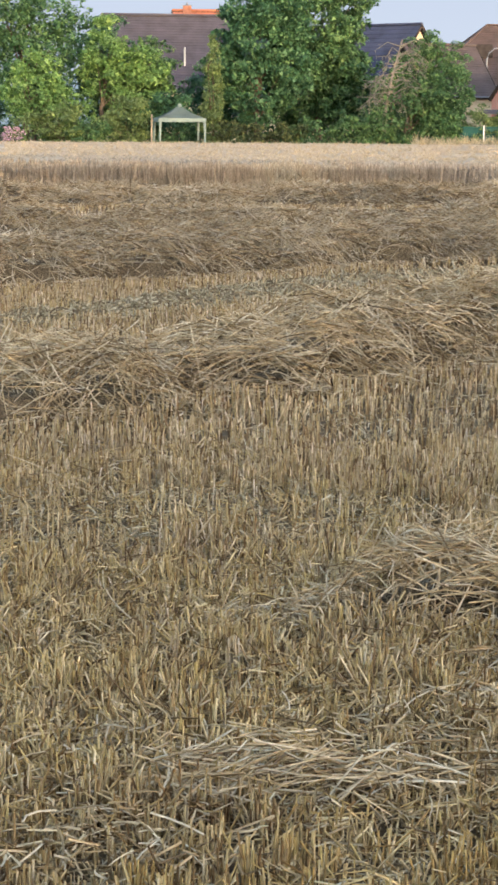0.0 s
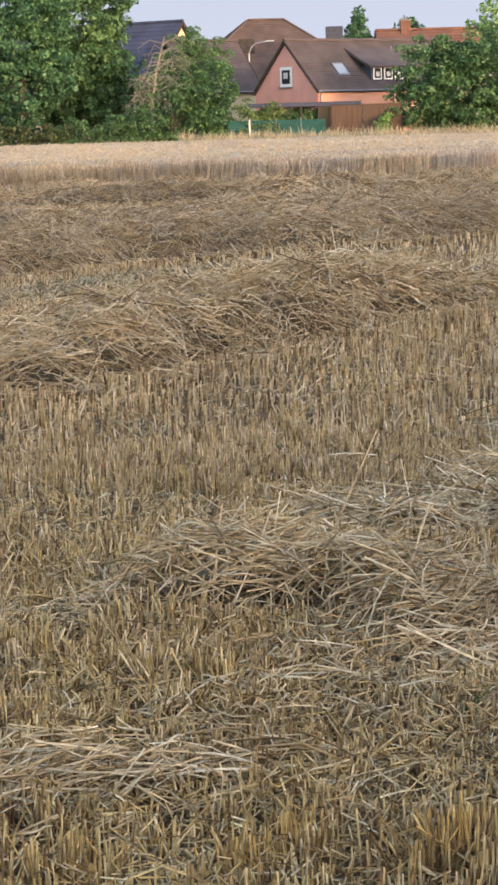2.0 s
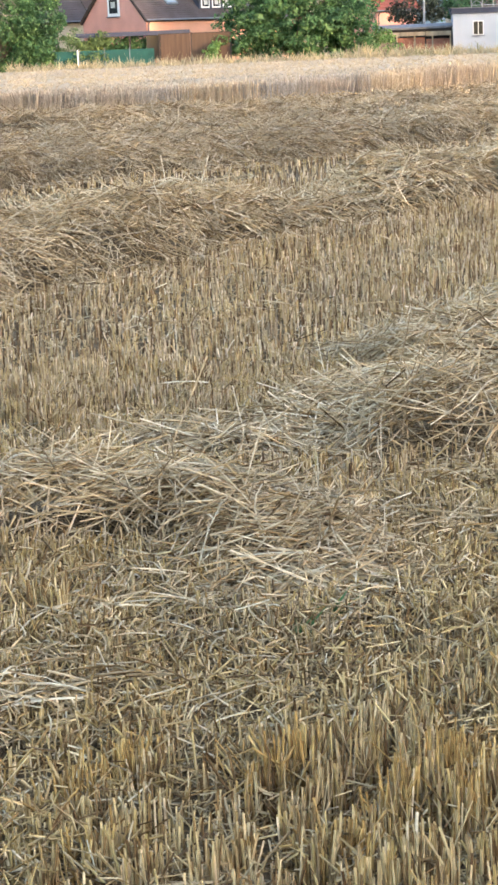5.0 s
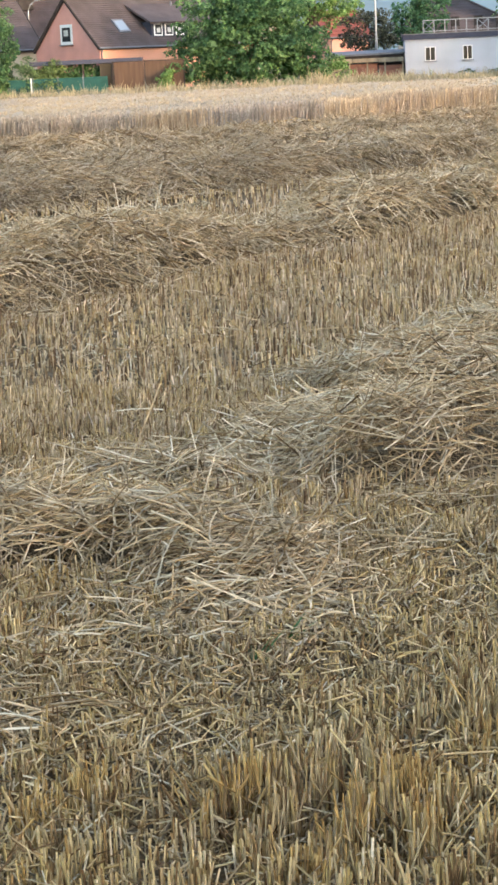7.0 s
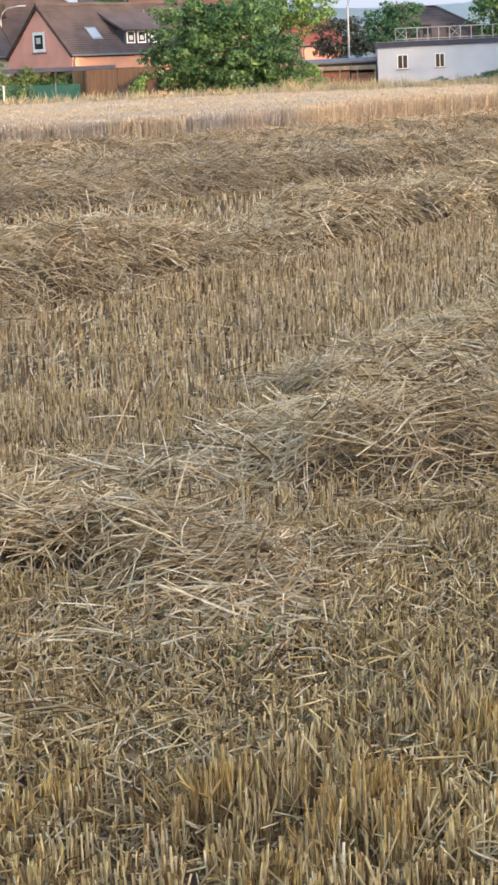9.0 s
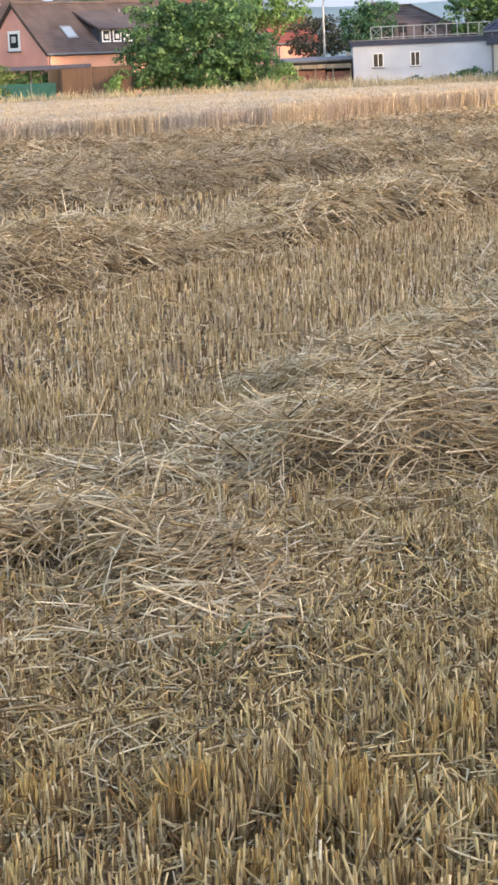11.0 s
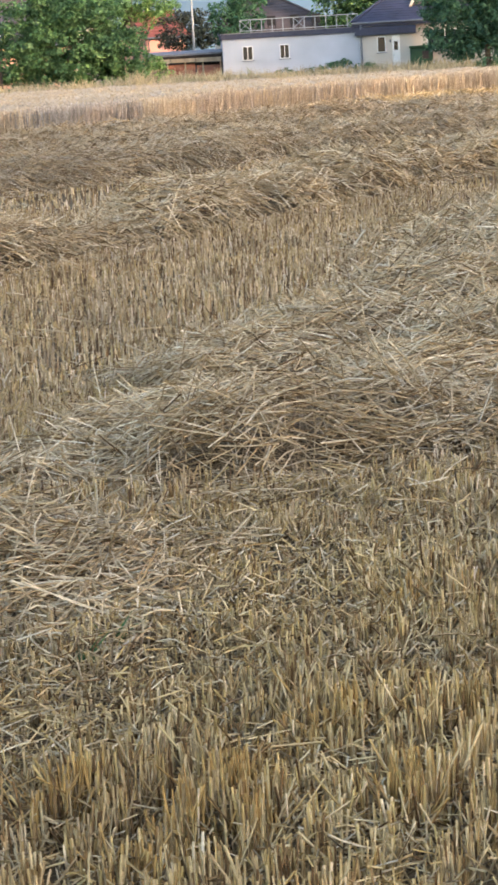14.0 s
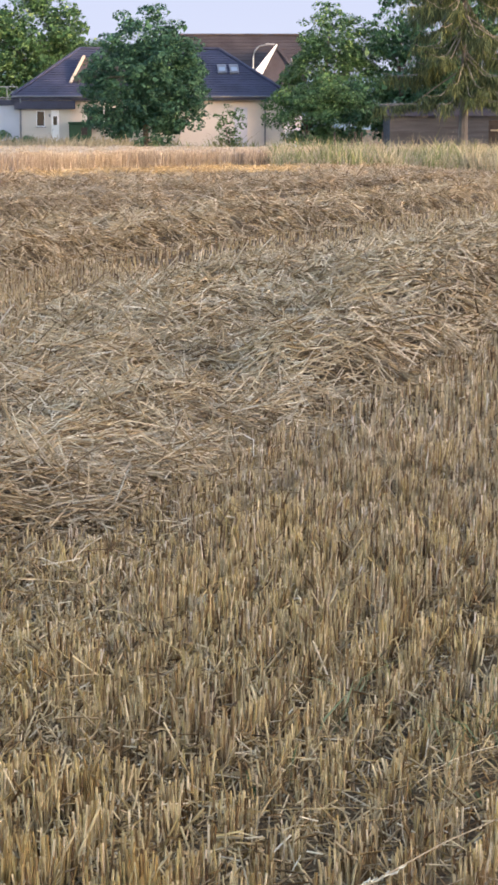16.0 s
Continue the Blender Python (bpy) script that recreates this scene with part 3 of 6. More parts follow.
stuff("stubble", stalks(x[~pale], y[~pale], 24, 0.018, 0.12, 0.0030), m_stub, "golden wheat stubble cut short in drill rows", "stubble")
stuff("stubble", stalks(x[pale], y[pale], 22, 0.018, 0.12, 0.0032), m_stub_distance, "stubble toned paler with distance, among the golden stubble", "stubble")
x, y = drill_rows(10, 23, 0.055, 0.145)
stuff("stubble", stalks(x, y, 3, 0.02, 0.105, 0.0048, True), m_stub_distance, "pale wheat stubble between the straw swaths", "stubble")
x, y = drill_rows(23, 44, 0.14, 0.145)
stuff("stubble", stalks(x, y, 1, 0.04, 0.095, 0.009, True), m_stub_distance, "pale wheat stubble far out in the field", "stubble")

# the stubble round the path itself, sparser
x, y = np.meshgrid(np.arange(-8, 9, 0.17), np.arange(-5, 6, 0.29))
x, y = x.ravel() + rng.normal(0, 0.05, x.size), y.ravel() + rng.normal(0, 0.02, y.size)
x, y = x * ALONG[0] + y * ACROSS[0], x * ALONG[1] + y * ACROSS[1]
m = ~in_view(x, y, 3.3, 30)
stuff("stubble", stalks(x[m], y[m], 6, 0.03, 0.12, 0.0036, True), m_stub, "golden wheat stubble round the path", "stubble")
# tufts that kept their orange colour: x, y and plants
TUFTS = [(0.59, 4.25, 16), (0.43, 4.13, 16), (0.73, 6.19, 16), (0.53, 4.21, 22), (0.90, 4.09, 16), (1.59, 4.29, 30), (1.53, 3.78, 30), (2.07, 5.22, 22), (1.18, 3.73, 22), (1.91, 4.31, 30), (0.81, 4.02, 16), (1.24, 4.03, 30), (1.07, 3.83, 14), (1.74, 3.58, 10), (0.90, 3.62, 20), (0.18, 4.13, 14), (-0.06, 3.84, 20), (1.20, 3.97, 14), (1.45, 4.23, 20), (1.27, 3.97, 20), (-0.17, 3.61, 10), (1.63, 3.79, 14), (1.71, 3.58, 20), (0.41, 3.75, 10), (0.87, 4.09, 14), (1.04, 3.80, 10), (0.52, 4.19, 10), (-0.21, 4.03, 20)]
for tx, ty, k in TUFTS:
    u = rng.normal(0, 1, (k, 2))
    x, y = tx + u[:, 0] * 0.05 * ALONG[0] + u[:, 1] * 0.022 * ACROSS[0], ty + u[:, 0] * 0.05 * ALONG[1] + u[:, 1] * 0.022 * ACROSS[1]
    stuff("stubble_tuft", stalks(x, y, 2, 0.008, 0.125, 0.0030), m_tuft, "tuft of orange-gold stubble", "stubble")

# flattened stubble and chaff in the tyre tracks
x, y = scatter(105000, -5, 8, 4, 26)
m = in_view(x, y, 3.3, 26) & (on_track(x, y) < 1.1) & (all_straw(x, y) < 0.08) & (rng.random(len(x)) < np.where(y < 11, 0.6, 1.0))
x, y = x[m], y[m]
d = np.hypot(x, y)
far = np.clip(d / 9, 1, 2.6)
stuff("crushed_stubble", lying(x, y, 0.02 + 0.05 * rng.random(len(x)), HEAD, 1.1, 0.10, 0.0034 * far, 0.1, 0.5), m_crushed, "grey trampled stubble in a tyre track", "stubble")

# short bits that the harvester dropped among the stubble
x, y = scatter(230000, -4, 14, 3, 24)
m = in_view(x, y, 3.3, 23) & (rng.random(len(x)) < np.clip(7.5 / np.hypot(x, y), 0, 1) ** 2) & (waves(x, y, 1.0, 17) + rng.normal(0, 0.6, len(x)) > -0.5)
x, y = x[m], y[m]
far = np.clip(np.hypot(x, y) / 8, 1, 2.6)
stuff("chaff", lying(x, y, 0.015 + 0.08 * rng.random(len(x)) ** 1.6, rng.uniform(0, 6.28, len(x)), 1.0, 0.062, 0.0021 * far, 0.1, 0.5, 2, True), m_chaff, "loose chaff and short bits of straw on the soil", "chaff")
# fine dead leaves and curls close by
x, y = scatter(40000, -1.5, 5.5, 3, 9)
m = in_view(x, y, 3.3, 9) & (rng.random(len(x)) < np.clip(5.0 / np.hypot(x, y), 0, 1) ** 2)
x, y = x[m], y[m]
stuff("leaf_litter", lying(x, y, 0.012 + 0.075 * rng.random(len(x)) ** 1.3, rng.uniform(0, 6.28, len(x)), 1.0, 0.055, np.full(len(x), 0.0018), 0.4, 0.7, 2, True), m_litter, "fine dead wheat leaves between the stubble", "litter")
# longer single straws, and patches of them laid side by side over the stubble
x, y = scatter(700, -4, 14, 3.2, 22)
m = in_view(x, y, 3.3, 22)
x, y = x[m], y[m]
far = np.clip(np.hypot(x, y) / 8, 1, 2.6)
stuff("loose_straw", lying(x, y, 0.07 + 0.06 * rng.random(len(x)), 0.35, 1.3, 0.16, 0.0024 * far, 0.14, 0.2, 4, True), m_straw, "loose long straws lying across the stubble", "straw")
# x, y, spread along and across, heading, its spread, number, length
for px, py, sx, sy, turn, fan, n, long in ((0.15, 4.70, 0.22, 0.12, 0.35, 0.5, 110, 0.24), (0.42, 4.70, 0.20, 0.07, -0.1, 0.45, 120, 0.22), (-0.12, 4.74, 0.12, 0.16, 0.6, 0.6, 90, 0.2), (0.12, 4.98, 0.25, 0.14, 0.5, 0.6, 150, 0.15),
                                           (0.62, 5.45, 0.30, 0.22, 0.5, 0.5, 230, 0.14), (0.95, 5.9, 0.28, 0.2, 0.7, 0.6, 230, 0.16), (1.3, 5.75, 0.2, 0.2, 1.3, 0.5, 130, 0.17), (1.55, 6.0, 0.25, 0.16, 0.2, 0.5, 200, 0.15), (0.9, 5.1, 0.3, 0.2, 0.3, 0.9, 150, 0.12),
                                           (2.2, 6.7, 0.4, 0.2, 0.3, 0.6, 200, 0.14), (-0.6, 9.0, 0.5, 0.25, 0.3, 0.8, 70, 0.18), (2.0, 11.2, 0.5, 0.2, 0.6, 0.6, 90, 0.2), (3.3, 6.85, 0.5, 0.2, 0.5, 0.7, 220, 0.15), (4.3, 8.2, 0.5, 0.2, 0.7, 0.6, 160, 0.16), (-0.3, 4.5, 0.2, 0.2, 0.9, 1.1, 170, 0.10), (-0.32, 4.1, 0.2, 0.16, 0.5, 1.2, 150, 0.09), (-0.3, 5.0, 0.22, 0.2, 0.4, 1.1, 190, 0.10)):
    n = int(n * (0.75 if py < 4.9 else 0.5))
    u, w = rng.normal(0, sx, n), rng.normal(0, sy, n)
    x, y = px + u * math.cos(turn) - w * math.sin(turn), py + u * math.sin(turn) + w * math.cos(turn)
    z = 0.07 + 0.07 * rng.random(n) * np.exp(-(w / sy) ** 2)
    stuff("loose_straw", lying(x, y, z, turn, fan * 1.2, long * 0.85, np.full(n, 0.0026), 0.14, 0.28, 4, True), m_straw, "patch of pale straw lying side by side on the stubble", "straw")
# broken stalks and short bits pressed between the stubble
x, y = scatter(110000, -1.4, 4.2, 3.2, 10)
side = np.clip((x - 0.55 * (y - 4) - 1.9) / 0.8, 0, 1)
m = in_view(x, y, 3.3, 10) & (rng.random(len(x)) < np.clip(5.2 / np.hypot(x, y), 0, 1) ** 1.5 * (0.72 - 0.46 * side)) & (waves(x, y, 0.5, 27) + rng.normal(0, 0.6, len(x)) > -0.45) & (all_straw(x, y) < 0.05)
x, y = x[m], y[m]
stuff("broken_stalks", lying(x, y, 0.02 + 0.085 * rng.random(len(x)), rng.uniform(0, 6.28, len(x)), 1.0, 0.058, rng.uniform(0.0013, 0.0026, len(x)), 0.16, 0.5, 2, True), m_stub, "broken bits of stalk between the stubble", "straw")

# ---- straw swaths ----
NAMES = ["tongue of golden straw at the near end of a swath", "broad matted golden straw swath lying over the stubble", "long heaped straw swath across the field",
         "heaped straw swath farther out in the field", "straw swath lying close behind another", "last straw swath in front of the standing wheat"]
# straws in a square metre, in one clump; their length, thickness and number of points
STRAWS = [(4300, 22, 0.21, 0.0028, 4), (2000, 22, 0.25, 0.0030, 3), (1500, 20, 0.24, 0.0037, 3), (1050, 16, 0.24, 0.0044, 3), (760, 14, 0.25, 0.0052, 2), (480, 12, 0.28, 0.0068, 2)]


def combed(hm, cx, cy, head, each, long, thick, bends):
    """Clumps of straws that lie about the same way over the heights hm, with many strays."""
    k = len(cx)
    turn = head + rng.normal(0, 0.85, k)
    rest = rng.uniform(-0.01, 0.04, k)
    size = rng.lognormal(0, 0.3, k)
    j = np.repeat(np.arange(k), each)
    n = len(j)
    stray = rng.random(n) < 0.36
    along, across = rng.normal(0, 0.5, n) * long * size[j], rng.normal(0, 0.42, n) * long * size[j]
    ca, sa = np.cos(turn[j]), np.sin(turn[j])
    x, y = cx[j] + along * ca - across * sa, cy[j] + along * sa + across * ca
    a = turn[j] + rng.normal(0, 1, n) * np.where(stray, 1.3, 0.42)
    l = long * np.clip(rng.lognormal(-0.08, 0.45, n), 0.25, 1.8)
    up = np.where(stray, rng.normal(0.05, 0.5, n), rng.normal(0, 0.24, n))
    bow, sag = rng.normal(0, 0.11, n) * l, np.abs(rng.normal(0, 0.06, n)) * l
    mid = hm(x, y)
    ends = [hm(x + np.cos(a) * l * e, y + np.sin(a) * l * e) for e in (-0.4, 0.4)]
    lean = np.clip(0.6 * (ends[1] - ends[0]), -0.5 * l, 0.5 * l)
    steep = np.clip(np.abs(ends[1] - ends[0]) / (0.8 * l), 0, 1)
    layer = 0.05 * rng.random(n) - 0.018 - 0.10 * steep * rng.random(n)
    deep = np.where(rng.random(n) < 0.3, rng.uniform(0.25, 1, n), 0.97)
    pts = []
    for u in np.linspace(-0.5, 0.5, bends):
        bulge = 1 - 4 * u * u
        px, py = x + np.cos(a) * l * u - np.sin(a) * bow * bulge, y + np.sin(a) * l * u + np.cos(a) * bow * bulge
        z = mid * deep + lean * u + layer + rest[j] + up * l * u + sag * (bulge - 0.5)
        pts.append(np.stack([px, py, np.maximum(z, 0.03 + 0.06 * rng.random(n))], 1))
    r = thick[j] * rng.uniform(0.7, 1.35, n)
    return rods(np.stack(pts, 1), np.repeat(r[:, None], bends, 1), 3, True)


for i, hm in enumerate(MAPS):
    dense, each, long, thick, bends = STRAWS[i]
    # the dense inside of the swath, with gap shade in its colour
    cx, cy, ch = hm.gx[::2, ::2], hm.gy[::2, ::2], hm.h[::2, ::2]
    ci = np.arange(cx.size).reshape(cx.shape)
    q = np.stack([ci[:-1, :-1], ci[:-1, 1:], ci[1:, 1:], ci[1:, :-1]], -1).reshape(-1, 4)
    flat = ch.ravel()
    q = q[flat[q].max(1) > 0.06]
    used, q = np.unique(q, return_inverse=True)
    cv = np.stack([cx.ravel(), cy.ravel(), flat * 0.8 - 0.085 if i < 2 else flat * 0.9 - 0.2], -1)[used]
    swath = tagged(new("straw_swath", mesh_of("straw_swath", cv, q.reshape(-1, 4), m_core_shade)), NAMES[i], "straw swath", "straw swaths", kind="stuff")
    # the straws over it, more of them on the side towards the path
    n = int(dense / each * hm.cell ** 2 * hm.h.size)
    pick = rng.integers(0, hm.h.size, n)
    x, y = hm.gx.ravel()[pick] + rng.uniform(-0.5, 0.5, n) * hm.cell, hm.gy.ravel()[pick] + rng.uniform(-0.5, 0.5, n) * hm.cell
    h, r = hm(x, y), np.maximum(np.hypot(x, y), 1)
    slope = (hm(x * (1 + 0.12 / r), y * (1 + 0.12 / r)) - hm(x * (1 - 0.12 / r), y * (1 - 0.12 / r))) / 0.24
    want = np.clip(0.2 + h / 0.10, 0, 1) * np.clip((0.6 if i < 2 else 0.5) + 0.9 * slope, 0.14, 1) * np.clip((8.5, 9.0, 16.0, 28.0, 34.0, 46.0)[i] / r, 0, 1) ** 1.1
    want *= np.where((slope > 0.2) & (i > 1), np.clip(0.95 + 0.4 * waves(x, y, 0.6, 200 + i), 0.5, 1), 1)  # thinned on the steep side, so the dark core shows
    m = (h > 0.03) & (rng.random(n) < want) & (np.degrees(np.arctan2(x, y)) < 35)
    x, y, r = x[m], y[m], r[m]
    head = from_front(x, y, SWATHS[i])[3] - 0.35 + 0.9 * waves(x, y, 1.6, 61 + i)
    t = thick * np.clip(r / (8.0, 9.5, 15.0, 27.0, 33.0, 44.0)[i], 0.9, 1.9)
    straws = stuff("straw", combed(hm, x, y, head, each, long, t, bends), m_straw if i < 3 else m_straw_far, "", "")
    straws.parent = swath

# straw along the crop's edge, its sunlit stretches painted golden
GOLD = [(10.4, 49.2, 0.4), (12.2, 49.9, 0.7), (17, 53.5, 1.6), (22, 57.5, 2.6), (28, 60.5, 3.4), (33, 62, 3.4), (38, 64.5, 3.0), (46, 69.5, 2.6)]
x, y = scatter(86000, 10, 46, 46, 74)
gd, _, gh = near_line(x, y, GOLD)
m = in_view(x, y, 30, 90) & (gd + 0.4 * waves(x, y, 2.5, 51) < 1)
x, y, gh, gd = x[m], y[m], gh[m], gd[m]
z = 0.05 + 0.3 * np.clip(1.2 - gd + 0.3 * waves(x, y, 3.0, 52), 0, 1) * rng.random(len(x))
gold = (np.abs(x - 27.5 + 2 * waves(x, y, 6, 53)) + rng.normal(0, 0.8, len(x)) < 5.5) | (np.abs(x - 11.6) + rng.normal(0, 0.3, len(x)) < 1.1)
for pick, mat, label in ((gold, m_straw_sunlit, "straw along the crop's edge, painted golden for sunlight"), (~gold, m_straw_far, "pale straw lying along the crop's edge")):
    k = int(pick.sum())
    stuff("edge_straw", lying(x[pick], y[pick], z[pick], gh[pick], 0.9, 0.32, np.full(k, 0.010), 0.15, 0.35, 2, True), mat, label, "straw")

# ---- standing wheat ----
EDGE = [(-30, 53), (-12, 51), (-2, 49.5), (6, 48.5), (11, 50.5), (15, 56), (20, 62.5), (26, 67.5), (33, 71.5), (47, 79), (60, 87)]
ex, ey = np.array([p[0] for p in EDGE]), np.array([p[1] for p in EDGE])


def behind_edge(x, y):
    return y - np.interp(x, ex, ey)


def far_edge(x):
    return np.interp(x, [-30, 0, 14, 30, 36, 44, 50, 56], [120, 123, 122, 119, 113, 108, 100, 84])


x, y = scatter(860000, -14, 50, 46, 90)
bh = behind_edge(x, y)
m = in_view(x, y, 30, 130) & (bh > 0) & (bh < 5) & (y < far_edge(x)) & (rng.random(len(x)) < np.exp(-bh / 2.2)) & (rng.random(len(x)) < 0.85 + 0.2 * waves(x, y, 0.35, 23))
x, y = x[m], y[m]
n = len(x)
h = rng.normal(0.62, 0.05, n) + 0.05 * waves(x, y, 3, 9)
lean = rng.normal(0, 0.07, (n, 2))
base = np.stack([x, y, np.zeros(n)], 1)
tip = base + np.stack([lean[:, 0], lean[:, 1], h], 1)
# stretches of the front whose stems are painted golden for sunlight
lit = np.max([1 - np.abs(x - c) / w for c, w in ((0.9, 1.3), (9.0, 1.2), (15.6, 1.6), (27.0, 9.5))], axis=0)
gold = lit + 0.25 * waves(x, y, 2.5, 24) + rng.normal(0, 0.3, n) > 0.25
for pick, mat, label in ((~gold, m_wheat, "standing wheat stems at the edge of the crop, painted grey for shade"), (gold, m_wheat_sunlit, "standing wheat stems at the edge of the crop, painted golden for sunlight")):
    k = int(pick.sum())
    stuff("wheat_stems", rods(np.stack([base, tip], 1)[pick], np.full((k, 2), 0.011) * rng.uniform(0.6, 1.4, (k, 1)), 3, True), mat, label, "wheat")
x, y = scatter(85000, -16, 56, 46, 124)
bh = behind_edge(x, y)
m = in_view(x, y, 30, 130) & (bh > -0.1) & (y < far_edge(x)) & (rng.random(len(x)) < np.clip(55 / np.hypot(x, y), 0, 1) ** 2)
x, y = x[m], y[m]
n = len(x)
zc = 0.60 + 0.045 * waves(x, y, 3, 9) + 0.03 * waves(x, y, 0.9, 19)
a = rng.uniform(0, 6.28, n)
l = rng.uniform(0.07, 0.14, n)
p0 = np.stack([x, y, zc - 0.03 + rng.normal(0, 0.018, n)], 1)
p1 = p0 + np.stack([np.cos(a) * l * 0.6, np.sin(a) * l * 0.6, l * 0.55], 1)
p2 = p1 + np.stack([np.cos(a) * l * 0.6, np.sin(a) * l * 0.6, -l * 0.15], 1)
w = 0.012 * np.clip(np.hypot(x, y) / 60, 1, 1.35)
bh = behind_edge(x, y)
# front ears painted grey for shade; the far margin is grey as well
grey = (bh < 15 + 6 * waves(x, y, 14, 25) + rng.normal(0, 2.5, n)) & (x + 5 * waves(x, y, 9, 24) + rng.normal(0, 2, n) < 17) | ((x > 12) & (y > far_edge(x) - 8 + rng.normal(0, 1.5, n)))
ears = np.stack([p0, (p1 + p2) / 2], 1), np.stack([w * 1.2, w * 0.6], 1)
stuff("wheat_ears", rods(ears[0][grey], ears[1][grey], 3, True), m_ear_grey, "nodding wheat ears, shade painted grey along the front of the crop", "wheat")
stuff("wheat_ears", rods(ears[0][~grey], ears[1][~grey], 3, True), m_ear, "nodding ripe golden-pink wheat ears on top of the crop", "wheat")
cx, cy = np.meshgrid(np.arange(-24, 60, 0.45), np.arange(48, 126, 0.45))
cz = 0.54 + 0.045 * waves(cx, cy, 3, 9) + 0.035 * waves(cx, cy, 0.9, 19)
ci = np.arange(cx.size).reshape(cx.shape)
q = np.stack([ci[:-1, :-1], ci[:-1, 1:], ci[1:, 1:], ci[1:, :-1]], -1).reshape(-1, 4)
fx, fy = cx.ravel()[q].mean(1), cy.ravel()[q].mean(1)
q = q[(behind_edge(fx, fy) > 1.6) & (fy < far_edge(fx))]
used, q = np.unique(q, return_inverse=True)
ux = np.arange(-14, 50, 0.5)
uy = np.interp(ux, ex, ey) + 0.55
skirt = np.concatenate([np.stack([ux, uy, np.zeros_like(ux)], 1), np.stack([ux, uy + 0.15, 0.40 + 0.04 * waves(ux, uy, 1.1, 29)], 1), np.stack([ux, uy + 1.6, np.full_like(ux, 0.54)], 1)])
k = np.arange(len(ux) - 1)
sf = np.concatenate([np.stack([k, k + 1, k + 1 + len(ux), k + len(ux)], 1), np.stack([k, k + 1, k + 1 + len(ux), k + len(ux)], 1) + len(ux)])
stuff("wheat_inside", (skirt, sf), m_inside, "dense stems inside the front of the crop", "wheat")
stuff("wheat_canopy", (np.stack([cx.ravel(), cy.ravel(), cz.ravel()], -1)[used], q.reshape(-1, 4)), m_canopy, "pale golden top of the standing wheat crop", "wheat")
# ---- buildings ----
m_pale = plain("pale_render", (0.54, 0.505, 0.45), 0.9, 0.08, 0.5, 25)
def courses(bm, a, b, c, d, n, lift=0.018):
    """A roof slope in n overlapping courses; a, b along the eave, c, d along the ridge above b and a."""
    a, b, c, d = Vector(a), Vector(b), Vector(c), Vector(d)
    up = (b - a).cross(d - a).normalized() if (d - a).length > 1e-6 else Vector((0, 0, 1))
    if up.z < 0:
        up = -up
    for i in range(n):
        s, e = i / n, min(1, (i + 1) / n + 0.15 / n)
        lo0, lo1, hi0, hi1 = a.lerp(d, s), b.lerp(c, s), a.lerp(d, e), b.lerp(c, e)
        v = [bm.verts.new(p) for p in (lo0, lo1, lo1 + up * lift * 2, lo0 + up * lift * 2, hi1 + up * lift * 0.4, hi0 + up * lift * 0.4)]
        bm.faces.new((v[0], v[1], v[2], v[3]))
        bm.faces.new((v[3], v[2], v[4], v[5]))
    return bm


def slab(bm, a, b, c, d, t=0.14):
    a, b, c, d = Vector(a), Vector(b), Vector(c), Vector(d)
    up = (b - a).cross(d - a).normalized()
    if up.z < 0:
        up = -up
    top = [bm.verts.new(p) for p in (a, b, c, d)]
    low = [bm.verts.new(p - up * t) for p in (a, b, c, d)]
    bm.faces.new(top), bm.faces.new(low[::-1])
    for i in range(4):
        j = (i + 1) % 4
        bm.faces.new((top[i], low[i], low[j], top[j]))
    return bm


def window(house, x, z, w, h, y=0.0, end=False, bars=1, name="window", curtain=False, f=0.05):
    """A window in the front wall (or in the end wall at x = 0) with frame, pane, bars and sill."""
    def put(u0, u1, o0, o1, z0, z1):
        return boxed(y - o1, y - o0, u0, u1, z0, z1) if end else boxed(u0, u1, y - o1, y - o0, z0, z1)
    fr = part(name, put(x, x + w, 0.0, 0.03, z, z + h), m_frame, house, "white window")
    part("pane", put(x + f, x + w - f, 0.032, 0.04, z + f, z + h - f), m_curtain if curtain == "all" else m_glass, fr)
    if curtain:
        part("curtain", put(x + w * 0.34, x + w * 0.7, 0.041, 0.045, z + h * 0.42, z + h * 0.72), m_curtain, fr, "white net curtain")
    for k in range(bars):
        c = x + w * (k + 1) / (bars + 1)
        part("glazing_bar", put(c - 0.022, c + 0.022, 0.03, 0.06, z + f, z + h - f), m_frame, fr)
    part("sill", put(x - 0.06, x + w + 0.06, 0.0, 0.12, z - 0.06, z), m_grey, fr)
    return fr


def chimney(house, x, y, z0, z1, mat, w=0.6):
    c = part("chimney", boxed(x, x + w, y, y + w, z0, z1, bevel=0.02), mat, house, "brick chimney")
    part("chimney_cap", boxed(x - 0.06, x + w + 0.06, y - 0.06, y + w + 0.06, z1, z1 + 0.08), m_grey, c)
    part("flue", tubed([(x + w / 2, y + w / 2, z1 + 0.08), (x + w / 2, y + w / 2, z1 + 0.3)], 0.1, 0.1), m_grey, c)


